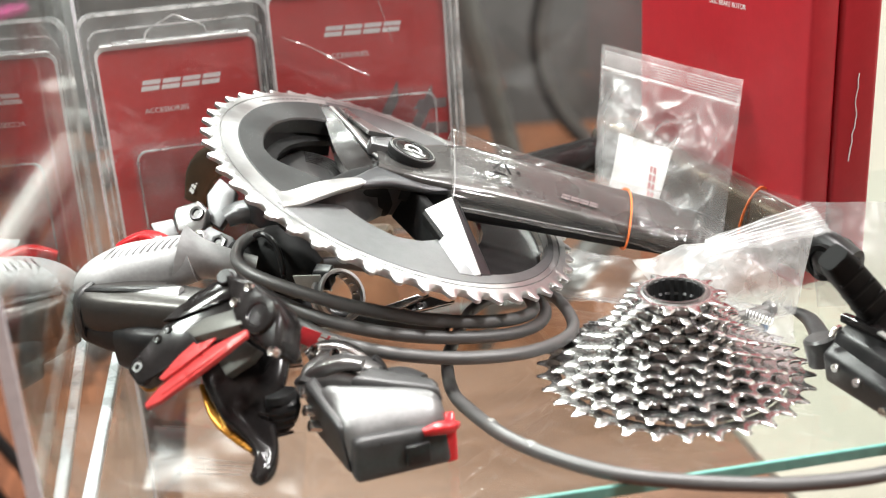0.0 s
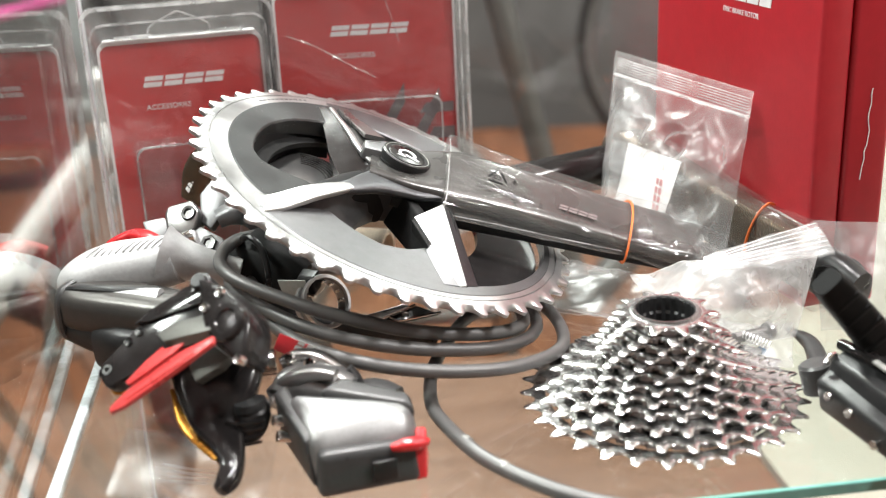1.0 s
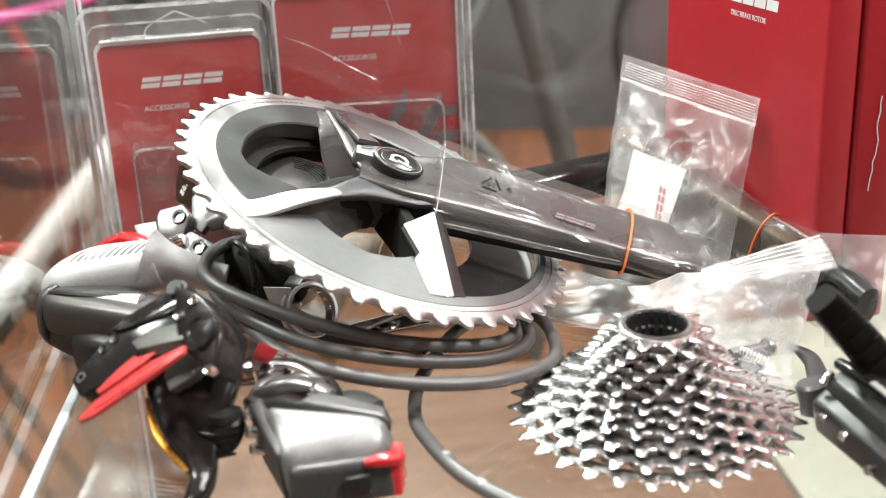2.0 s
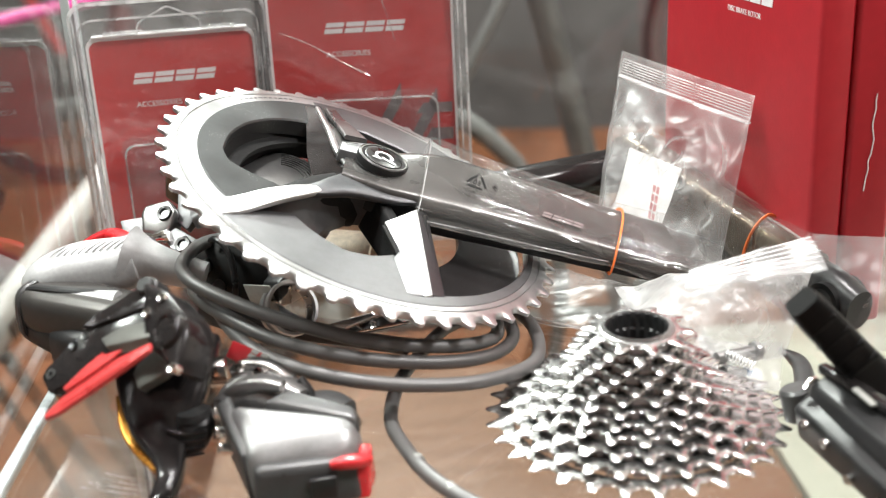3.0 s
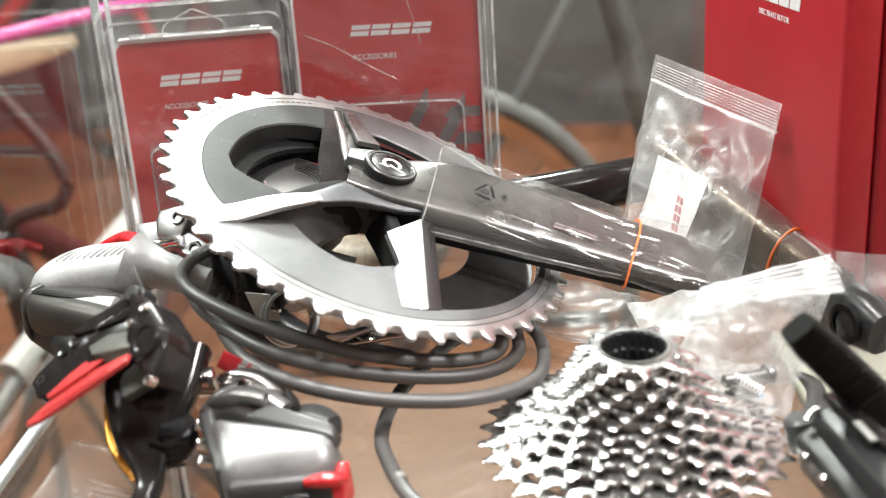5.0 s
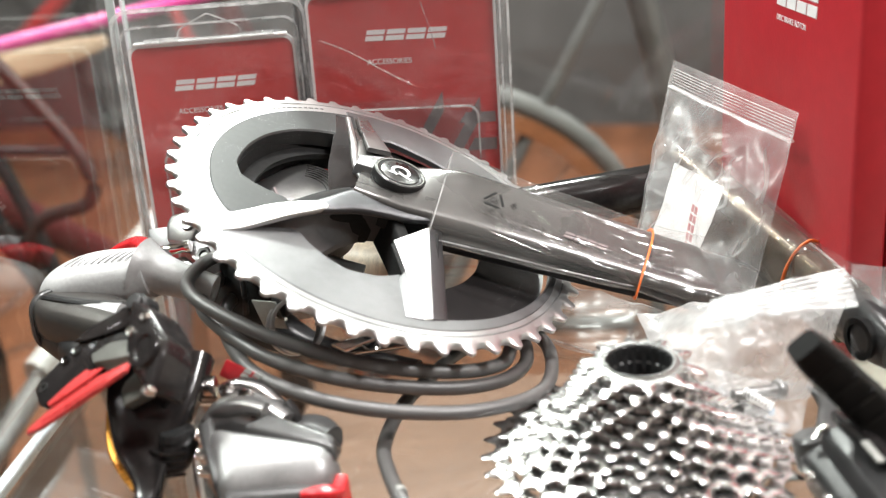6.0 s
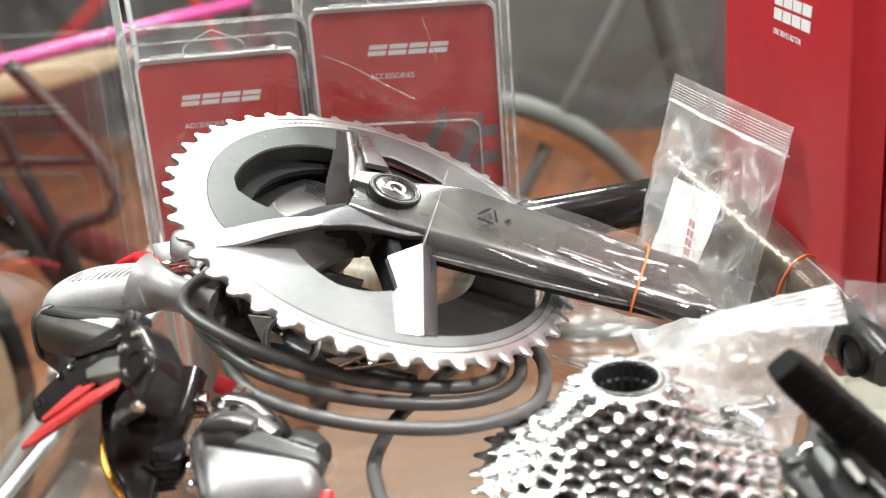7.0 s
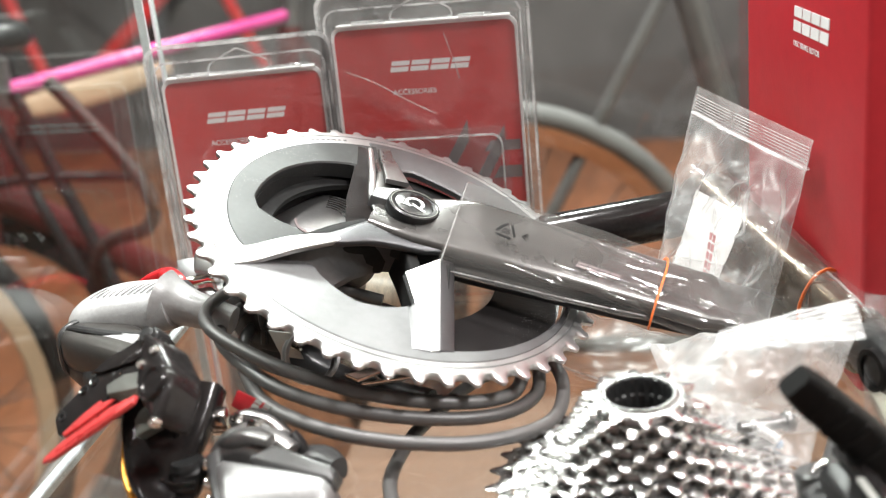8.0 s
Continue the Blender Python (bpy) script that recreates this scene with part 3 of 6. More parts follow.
part("inner_chainring", polar([lambda a: (0.0600, -0.0080), lambda a: (0.0670, -0.0080), lambda a: (little(a), -0.0086), lambda a: (little(a), -0.0100), lambda a: (0.0670, -0.0108), lambda a: (0.0600, -0.0108)], 35 * 12),
     BLACK_MATTE, crankset, "black inner toothed ring")


def flat(r0, r1, z0, z1, lip=0.0008):
    """A section with eased edges; radii may change along the sector."""
    def section(s):
        a, b = r0(s), r1(s)
        return [(a + lip, z1), (b - lip, z1), (b, z1 - lip), (b, z0), (a, z0), (a, z1 - lip)]
    return section


INNER = ((0.0, 0.0600), (0.143, 0.0642), (0.27, 0.0671), (0.42, 0.0687), (0.56, 0.0692), (0.683, 0.0694), (0.753, 0.0666), (0.80, 0.0600), (0.875, 0.0480), (0.93, 0.0450), (1.0, 0.0460))
OUTER = ((0.0, 0.0847), (0.3, 0.0845), (0.6, 0.0829), (0.73, 0.0819), (0.87, 0.0812), (0.95, 0.0800), (1.0, 0.0778))


def along(table, s):
    """Straight steps through a short table of (place, value)."""
    for (a, u), (b, w) in zip(table, table[1:]):
        if s <= b:
            return u + (w - u) * (s - a) / (b - a)
    return table[-1][1]


part("spider_ring", sector(110, 221.5, flat(lambda s: along(INNER, s), lambda s: along(OUTER, s), -0.006, 0.0027), 110), BLACK_DUSTY, crankset, "dusty polished black spider sector")
FIN = ((0.0, 0.0775), (0.05, 0.0700), (0.11, 0.0590), (0.16, 0.0542), (0.20, 0.0545), (0.27, 0.0560), (0.40, 0.0580), (0.57, 0.0600), (0.75, 0.0568), (0.93, 0.0512), (1.0, 0.0500))
part("ring_fin", sector(-136, -66, flat(lambda s: along(FIN, s), lambda s: 0.0888, -0.003, 0.0025), 90), GREY_ANO, crankset, "grey anodised sector of the ring")
part("ring_fin", sector(-66, 40, flat(lambda s: 0.0800 + 0.0052 * min(1.0, s / 0.55), lambda s: 0.0888, -0.003, 0.0025), 70), GREY_ANO, crankset, "grey anodised band of the ring")
UPPER = ((0.0, 0.0700), (0.15, 0.0650), (0.4, 0.0652), (0.6, 0.0656), (0.76, 0.0674), (0.86, 0.0640), (0.92, 0.0540), (1.0, 0.0520))
part("ring_fin", sector(40, 112, flat(lambda s: along(UPPER, s), lambda s: 0.0888, -0.001, 0.0025), 70), GREY_ANO, crankset, "grey anodised sector of the ring")


def spider_arm(deg, outer_w, root_w, material, cap=None):
    """A deep dark arm from the hub to the ring, with a bright flat facet on top where there is one: (start radius, half width there, at the end)."""
    a = radians(deg)
    d, up = V((math.cos(a), math.sin(a), 0)), V((0, 0, 1))
    pts = [d * 0.012 + up * -0.0010, d * 0.030 + up * -0.0005, d * 0.050 + up * -0.0005, d * 0.068 + up * -0.0025, d * 0.084 + up * -0.0025]
    arm_ob = part("spider_arm", loft(pts, [(root_w, 0.0100), (root_w * 0.8, 0.0098), (outer_w * 1.2, 0.0078), (outer_w * 1.05, 0.0056), (outer_w, 0.0050)], 24, 6.0), material, crankset)
    if cap:
        r0, w0, w1, tone = cap
        lift = lambda r: (0.0136 if r0 > 0.03 else 0.0116) - (0.0105 if r0 > 0.03 else 0.0085) * min(1, max(0, (r - 0.026) / 0.05)) ** 1.1
        rr = [r0 + (0.081 - r0) * k / 4 for k in range(5)]
        part("facet", loft([d * r + up * lift(r) for r in rr], [(w0 + (w1 - w0) * k / 4, 0.0012) for k in range(5)], 20, 8.0), tone, arm_ob, "bright machined facet")
    return arm_ob


spider_arm(107, 0.0070, 0.017, ARM_GREY, (0.034, 0.0060, 0.0030, FORGED))
spider_arm(-137.5, 0.0040, 0.011, BLACK_MATTE)
ca, sa = math.cos(radians(-137.5)), math.sin(radians(-137.5))
part("arm_sweep", loft([(-0.0634, -0.0581, 0.0022), (-0.0560, -0.0548, 0.0032), (-0.0420, -0.0440, 0.0076), (-0.0290, -0.0358, 0.0108), (-0.0200, -0.0300, 0.0124)],
                       [(0.0072, 0.0012), (0.0056, 0.0015), (0.0050, 0.0018), (0.0036, 0.0016), (0.0012, 0.0006)], 20, 4.0), SILVER, crankset, "silver lip sweeping from the ring to the arm")
part("arm_edge", loft([(-0.0306, 0.0719, 0.0040), (-0.0235, 0.0398, 0.0084), (-0.0183, 0.0126, 0.0116), (-0.0122, -0.0050, 0.0142), (-0.0112, -0.0120, 0.0146), (-0.0125, -0.0185, 0.0130)],
                      [(0.0014, 0.0010), (0.0018, 0.0012), (0.0020, 0.0013), (0.0019, 0.0012), (0.0016, 0.0010), (0.0008, 0.0006)], 14, 2.4), SILVER, crankset, "bright rounded edge of the spider arm")
face = bmesh.new()
bridge(face, [[face.verts.new(p) for p in (a, b, (b[0] + 0.002, b[1], b[2] - 0.008), (a[0] + 0.004, a[1], a[2] - 0.008))] for a, b in (
    ((-0.0375, 0.0735, 0.0026), (-0.0306, 0.0719, 0.0040)), ((-0.0335, 0.0466, 0.0014), (-0.0235, 0.0398, 0.0084)), ((-0.0309, 0.0223, 0.0008), (-0.0183, 0.0126, 0.0116)), ((-0.0273, 0.0048, 0.0012), (-0.0120, -0.0050, 0.0142)), ((-0.0239, -0.0090, 0.0026), (-0.0080, -0.0142, 0.0152)), ((-0.0250, -0.0260, 0.0090), (-0.0150, -0.0240, 0.0136)))])
part("arm_face", face, BLACK_FLANK, crankset, "dusty gloss black flank of the spider arm")
part("hub_web", loft([(-0.0320, -0.0365, 0.0092), (-0.0220, -0.0300, 0.0112), (-0.0120, -0.0205, 0.0118), (0.006, -0.0080, 0.0122), (0.026, -0.0045, 0.0150), (0.046, -0.0045, 0.0195)], [(0.0030, 0.0016), (0.0050, 0.0022), (0.0080, 0.0026), (0.0150, 0.0030), (0.0130, 0.0026), (0.0100, 0.0016)], 24, 3.2), ANO_DARK, crankset, "grey web between hub and arm")
web = bmesh.new()
bridge(web, [[web.verts.new(p) for p in (a, b, (b[0], b[1], b[2] - 0.004), (a[0], a[1], a[2] - 0.005))] for a, b in (
    ((-0.0500, -0.0600, -0.0020), (-0.0120, -0.0580, -0.0050)), ((-0.0480, -0.0480, 0.0040), (-0.0195, -0.0451, -0.0050)), ((-0.0275, -0.0345, 0.0088), (-0.0128, -0.0295, -0.0050)), ((-0.0120, -0.0225, 0.0105), (-0.0035, -0.0160, -0.0050)),
    ((0.0040, -0.0150, 0.0105), (0.0040, -0.0120, -0.0050)), ((0.0150, -0.0130, 0.0110), (0.0090, -0.0125, -0.0050)), ((0.0230, -0.0160, 0.0110), (0.0118, -0.0165, -0.0050)), ((0.0220, -0.0400, 0.0040), (0.0142, -0.0419, -0.0050)), ((0.0210, -0.0600, -0.0010), (0.0115, -0.0580, -0.0050)))])
part("spider_web", web, WEB_BLACK, crankset, "satin black web round the opening")
# arm root and block are matt black to paint the shade under the hub
stem = spider_arm(-66.5, 0.0040, 0.0040, BLACK_MATTE)
part("stem_shade_block", hexa([(0.0140, -0.0330, -0.006), (0.0300, -0.0180, -0.006), (0.0400, -0.0800, -0.004), (0.0300, -0.0800, -0.004)],
                        [(0.0080, -0.0356, 0.0068), (0.0268, -0.0240, 0.0136), (0.0378, -0.0790, 0.0008), (0.0300, -0.0790, 0.0008)], 0.0006), BLACK_MATTE, crankset, "block of the spider arm, shade under the hub painted black")
TL, TR, BR, BL = V((0.0088, -0.0352, 0.0088)), V((0.0218, -0.0255, 0.0154)), V((0.0340, -0.0745, 0.0031)), V((0.0304, -0.0770, 0.0029))
SR, SB = V((0.0286, -0.0180, 0.0110)), V((0.0400, -0.0716, 0.0027))
drop = V((0, 0, 0.0022))
part("facet", hexa([p - drop for p in (TL, TR, BR, BL)], [TL, TR, BR, BL], 0.0004), SILVER, crankset, "bright machined facet")
low_edge = TL.lerp(BL, 0.40)
part("facet_left", hexa([(0.0155, -0.0525, 0.0000), low_edge - drop, BL - drop, (0.0235, -0.0785, 0.0005)], [(0.0158, -0.0530, 0.0026), low_edge, BL, (0.0225, -0.0790, 0.0027)], 0.0001), GREY_ANO, crankset, "grey slanted side of the arm")
# darker metal than the facet: the side's shade is put into its colour
part("shaded_facet_side", hexa([p - drop for p in (TR, SR, SB, BR)], [TR, SR, SB, BR], 0.0003), ANO_DARK, crankset, "grey slanted side of the arm")
for k in range(6):
    p = TR.lerp(SR, 0.55).lerp(BR.lerp(SB, 0.55), 0.06 + 0.045 * k)
    part("facet_line", block(0.0040, 0.00045, 0.0004, 0, basis(p, SR - TR, (TR - BR).cross(TR - SR) * -1)), DARK_STEEL, crankset, "fine dark groove")
spider_arm(28, 0.0070, 0.010, BLACK_MATTE)
part("inner_plate", sector(-62, 40, lambda s: [(0.0520, -0.0090), (0.0840, -0.0090), (0.0840, -0.0050), (0.0520, -0.0062)], 40), BLACK_FLANK, crankset, "dusty black inner plate")
# added backing that stands in for the dark inner rings behind the slot
part("upper_plate", sector(40, 112, lambda s: [(0.0200, -0.0075), (0.0700, -0.0075), (0.0700, -0.0045), (0.0200, -0.0045)], 40), BLACK_MATTE, crankset, "added black backing that darkens the slot")
part("spider_tub", sector(114, 222, lambda s: [(0.0620, -0.018), (0.0705, -0.018), (0.0705, -0.0022), (0.0690, -0.0022)], 40), BLACK_MATTE, crankset, "black inner wall of the opening")
part("hub_base", lathe([(0.010, -0.007), (0.0140, -0.006), (0.0148, -0.003), (0.0152, 0.003), (0.0152, 0.0065), (0.012, 0.0065)], 48), BLACK_MATTE, crankset, "black hub base")
hub = part("hub", lathe([(0.0152, 0.004), (0.0154, 0.0095), (0.0158, 0.0150), (0.0160, 0.0180)], 48), BLACK_SATIN, crankset, "dark hub shell")
part("hub_cap", lathe([(0.0152, 0.0165), (0.0160, 0.0202), (0.0155, 0.0218), (0.0145, 0.0222), (0.0141, 0.0216), (0.0117, 0.0216), (0.0113, 0.0214)], 56), BLACK_SATIN, crankset, "black round hub cap")
part("cap_disc", lathe([(0.0115, 0.0212), (0.0115, 0.0218), (0.0110, 0.0220), (0.0004, 0.0220)], 48), DARK_STEEL, crankset, "turned dark steel disc")
part("cap_line", lathe([(0.0138, 0.0217), (0.0142, 0.0217), (0.0142, 0.0221), (0.0138, 0.0221)], 56, closed=True), PAD_GREY, crankset, "pale ring line")
for k in range(11):
    a = radians(142 - k * 2.1)
    part("print", block(0.0018 if k % 4 else 0.0026, 0.0007, 0.0002, 0, Matrix.Translation((0.0876 * math.cos(a), 0.0876 * math.sin(a), 0.0023)) @ Matrix.Rotation(a - math.pi / 2, 4, "Z")), GREY_ANO, crankset, "tiny dark printed mark")
cap_mark = sector(-30, 250, lambda s: [(0.0040, 0.0221), (0.0058, 0.0221), (0.0058, 0.0224), (0.0040, 0.0224)], 30)
plate([(-0.0012, -0.0008), (0.0006, -0.0018), (0.0076, -0.0052), (0.0066, -0.0066), (-0.0002, -0.0034)], 0.0221, 0.0224, cap_mark)
plate([(-0.0074, -0.0044), (-0.0026, -0.0050), (-0.0006, -0.0036), (-0.0050, -0.0028)], 0.0221, 0.0224, cap_mark)
part("cap_mark", cap_mark, WHITE_INK, crankset, "pale emblem")
part("hub_tab", hexa([(-0.0190, 0.0020, 0.012), (-0.0085, -0.0010, 0.012), (-0.0060, 0.0150, 0.012), (-0.0185, 0.0130, 0.012)], [(-0.0186, 0.0030, 0.0180), (-0.0085, 0.0000, 0.0205), (-0.0065, 0.0140, 0.0205), (-0.0182, 0.0120, 0.0180)], 0.0008), GREY_ANO, crankset, "grey tab beside the hub cap")
part("printed_bar", block(0.0060, 0.0007, 0.0002, 0, basis((-0.0136, 0.0098, 0.0197), (0.97, 0.1, 0.22), (-0.22, 0, 0.97))), DARK_INK, crankset, "small dark printed bar")
for ob in crankset.children:
    if ob.name.split(".")[0] in ("hub_base", "hub", "hub_cap", "cap_disc", "cap_line", "cap_mark"):
        for v in ob.data.vertices:
            v.co = V((0.0022 + 0.81 * v.co.x, 0.0018 + 0.81 * v.co.y, v.co.z))

arm = part("crank_arm", loft(
    [(-0.014, 0, 0.0115), (0.004, -0.001, 0.0142), (0.030, -0.0025, 0.0202), (0.065, -0.0035, 0.0238), (0.105, -0.0030, 0.0256), (0.145, -0.003, 0.0278), (0.172, -0.002, 0.0292), (0.1865, -0.002, 0.0288)],
    [(0.016, 0.0045), (0.0180, 0.0042), (0.0158, 0.0038), (0.0146, 0.0036), (0.0138, 0.0036), (0.0138, 0.0042), (0.0142, 0.0046), (0.0080, 0.0040)], 28, 4.2), ARM_GREY, crankset, "dark glossy carbon crank arm")
LEAN_ARM = 0.36
for v in arm.data.vertices:
    v.co.z += LEAN_ARM * (v.co.y + 0.004) * min(1.0, max(0.0, v.co.x / 0.03)) * (1.0 if v.co.x < 0.15 else 0.6)
# lower side of the arm: its shade is put in as a matt black body
part("arm_shade_flank", loft([(0.000, -0.004, 0.0060), (0.030, -0.0055, 0.0082), (0.065, -0.0060, 0.0122), (0.105, -0.0045, 0.0158), (0.145, -0.0030, 0.0196), (0.180, -0.0020, 0.0225)],
                       [(0.0140, 0.0050), (0.0130, 0.0080), (0.0124, 0.0072), (0.0128, 0.0060), (0.0116, 0.0054), (0.0080, 0.0040)], 24, 6.0), BLACK_MATTE, crankset, "underside of the arm, its shade painted matt black")
part("pedal_insert", lathe([(0.0072, 0.0205), (0.0088, 0.0205), (0.0088, 0.0345), (0.0072, 0.0345)], 32, Matrix.Translation((0.1725, -0.002, 0)), closed=True), POLISHED, crankset, "threaded steel pedal insert")
mark_blocks(4, 0.0046, 0.0034, 0.0007, 0.001, 0.0002, arm, GREY_INK, pose(0.081, -0.0105, 0.0266, 20, -3, -3))

sleeve = part("wrap", loft(
    [(0.022, -0.004, 0.0206), (0.060, -0.005, 0.0242), (0.100, -0.004, 0.0260), (0.1225, -0.0035, 0.0268), (0.150, -0.003, 0.0284), (0.190, -0.002, 0.0290)],
    [(0.0235, 0.0060), (0.0220, 0.0060), (0.0185, 0.0058), (0.0165, 0.0058), (0.0190, 0.0072), (0.0215, 0.0076)], 40, 3.6, sub=10), WRAP, crankset, "crinkled clear plastic sleeve")
for v in sleeve.data.vertices:
    p = v.co
    v.co = p + V((0, 0, LEAN_ARM * (p.y + 0.004) * (1.0 if p.x < 0.15 else 0.6))) + V((0, 0.0, 1)) * noise.noise(V((p.x * 22, p.y * 190, p.z * 160))) * 0.0021 + V((0, 1, 0)) * noise.noise(V((p.x * 60, p.y * 150, 7))) * 0.0012
part("rubber_band", loft([(0.1215 + 0.0010 * math.sin(k * 0.5), -0.0035 + 0.0176 * math.cos(2 * math.pi * k / 24), 0.0240 + 0.0098 * math.sin(2 * math.pi * k / 24) + LEAN_ARM * 0.0176 * math.cos(2 * math.pi * k / 24)) for k in range(25)], [(0.0008, 0.0005)] * 25, 8, 2.5, (1, 0, 0.05), 2), ORANGE_BAND, crankset, "orange rubber band")
ring_pts = [(0.0222, -0.004 + 0.0237 * math.copysign(abs(math.cos(t)) ** 0.56, math.cos(t)), 0.0206 + 0.0062 * math.copysign(abs(math.sin(t)) ** 0.56, math.sin(t))) for t in [2 * math.pi * k / 20 for k in range(21)]]
ring_pts = [(x, y, z + LEAN_ARM * (y + 0.004)) for x, y, z in ring_pts]
part("sleeve_edge", loft(ring_pts, [(0.00042, 0.00034)] * 21, 6, 2.0, (1, 0, 0.02), 1), RIM_CLEAR, sleeve, "bright cut edge of the sleeve")
part("sleeve_fold", loft([(0.0222, -0.0275, 0.0112), (0.050, -0.0272, 0.0150), (0.085, -0.0245, 0.0178), (0.118, -0.0202, 0.0202)], [(0.00042, 0.00034)] * 4, 6, 2.0, (0, 0, 1), 4), RIM_CLEAR, sleeve, "bright folded edge of the sleeve")
# recycling triangle printed on the sleeve
tri_mark = bmesh.new()
for k in range(3):
    a = radians(90 + 120 * k)
    b = radians(90 + 120 * (k + 1))
    p, q = V((math.cos(a), math.sin(a))) * 0.0066, V((math.cos(b), math.sin(b))) * 0.0066
    p, q = p.lerp(q, 0.16), p.lerp(q, 0.80)
    n = (q - p).normalized().orthogonal() * 0.0006
    plate([tuple(p - n), tuple(q - n), tuple(q + n), tuple(p + n)], 0, 0.0002, tri_mark)
part("print", tri_mark, BLACK_DEEP, sleeve, "printed recycling triangle").matrix_local = pose(0.0460, -0.0085, 0.0304, 19, -4, -12)
text("word", "05", 0.0042, BLACK_DEEP, sleeve, pose(0.0437, -0.0099, 0.0302, 19, -4, -12))
text("word", "PP", 0.0042, BLACK_DEEP, sleeve, pose(0.0555, -0.0110, 0.0304, 19, -4, 60))


# ---- bearing cup and other parts under the chainring ----
cup = thing("bearing_cup", "ribbed grey-silver bearing cup lying under the chainring", "bearing cup", basis((-0.0765, 0.5760, 0.0470), (1, 0, 0), (0.30, -0.22, 0.93)))
part("shell", lathe([(0.0235, -0.034)] + [(0.0250 + (0.0006 if k % 2 else 0), -0.033 + k * 0.0022) for k in range(28)] + [(0.0240, 0.0290), (0.0232, 0.0296), (0.0004, 0.0300)], 64), FORGED, cup, "ribbed silver shell")
part("collar", lathe([(0.0250, 0.006), (0.0300, 0.006), (0.0300, 0.019), (0.0250, 0.019)], 56, closed=True), BLACK_SATIN, cup, "black collar")
for k in range(6):
    part("face_groove", sector(15 - 3 * k, 100, (lambda r: (lambda s: [(r, 0.0296), (r + 0.0005, 0.0296), (r + 0.0005, 0.0302), (r, 0.0302)]))(0.0120 + 0.0018 * k), 20), DARK_STEEL, cup, "turned step line")
part("lettering", sector(200, 330, lambda s: [(0.0125, 0.0300), (0.0138, 0.0300), (0.0138, 0.0303), (0.0125, 0.0303)], 24), GREY_INK, cup, "grey printed bar")


# added tube; its tan stands in for lit wood beyond the opening
bracket = thing("added_tan_tube", "tube added for the bright tan seen behind the crank", "tube", basis((-0.0600, 0.6270, 0.0132), (0.05, 0.2, 1), (0.97, -0.24, 0)))
part("shell", lathe([(0.0100, -0.0300), (0.0124, -0.0300), (0.0130, -0.0290), (0.0130, 0.0290), (0.0124, 0.0300), (0.0100, 0.0300)], 48, closed=True), LIT_TAN, bracket, "shell with the lit wood's streaked tan as its colour")
part("end_ring", lathe([(0.0070, -0.0320), (0.0112, -0.0320), (0.0112, -0.0290), (0.0070, -0.0290)], 40, closed=True), PAPER, bracket, "white end ring")


# ---- the other crank arm with its spindle ----
left_arm = thing("left_crank_arm", "dark crank arm with a black spindle, wrapped in clear plastic", "crank arm", basis((0.112, 0.6755, 0.046), (0.545, -0.838, -0.13), (-0.838, -0.545, 0.0)))
# bronze tone paints the gold reflections of the wrinkled sleeve onto the arm
part("arm", loft([(-0.018, 0, 0), (0, 0, 0), (0.04, 0, 0.002), (0.09, 0, 0.004), (0.125, 0, 0.0055), (0.150, 0, 0.006)],
                      [(0.010, 0.008), (0.019, 0.011), (0.017, 0.010), (0.0155, 0.0095), (0.015, 0.009), (0.0135, 0.008)], 24, 5.0), SMOKED_BRONZE, left_arm, "polished dark arm, toned bronze for the sleeve's gold glints")
part("arm_end", loft([(0.142, 0, 0.006), (0.156, 0, 0.0065), (0.168, 0, 0.007), (0.180, 0, 0.007)], [(0.0130, 0.0085), (0.0128, 0.0088), (0.0124, 0.0088), (0.0096, 0.0076)], 28, 2.3), BLACK_SATIN, left_arm, "black pedal end")
part("spindle", lathe([(0.0125, -0.004), (0.0125, 0.095), (0.0115, 0.0975), (0.0098, 0.0975), (0.0098, 0.04)], 40), BLACK_GLOSS, left_arm, "black hollow spindle")
part("pedal_eye", lathe([(0.0066, -0.002), (0.0090, -0.002), (0.0092, 0.017), (0.0066, 0.017)], 32, Matrix.Translation((0.167, 0, 0)), closed=True), BLACK_DEEP, left_arm, "dark threaded pedal eye")
lw = part("wrap", loft([(-0.01, 0.001, 0.001), (0.03, 0, 0.002), (0.07, 0, 0.003), (0.114, 0, 0.005), (0.135, 0.001, 0.005), (0.160, 0.002, 0.006)],
                       [(0.022, 0.013), (0.022, 0.0135), (0.0195, 0.0125), (0.0175, 0.0112), (0.020, 0.0125), (0.0215, 0.0115)], 36, 4.0, sub=9), WRAP, left_arm, "crinkled clear plastic sleeve")
for v in lw.data.vertices:
    p = v.co
    v.co = p + V((0, 0, 1)) * noise.noise(V((p.x * 50, p.y * 200, 3))) * 0.0014 + V((0, 1, 0)) * noise.noise(V((p.x * 60, 5, p.z * 150))) * 0.0012
part("rubber_band", loft([(0.114 + 0.0008 * math.sin(k * 0.5), 0.0186 * math.cos(2 * math.pi * k / 24), 0.005 + 0.0122 * math.sin(2 * math.pi * k / 24)) for k in range(25)], [(0.0008, 0.0005)] * 25, 8, 2.5, (1, 0, 0.05), 2), ORANGE_BAND, left_arm, "orange rubber band")

LEFT_ARM = basis((0.112, 0.6755, 0.046), (0.545, -0.838, -0.13), (-0.838, -0.545, 0.0))
corner = pillow([(0.1661, 0.5924, 0.0351), (0.1931, 0.5508, 0.0307), (0.1867, 0.5451, 0.0447), (0.1661, 0.5924, 0.0475)], lambda u, v: 0.0003, 16, 10, 0.0014, 17)
corner.transform(LEFT_ARM.inverted())
corner_film = part("sleeve_corner", corner, WRAP, left_arm, "clear corner of the sleeve standing up")
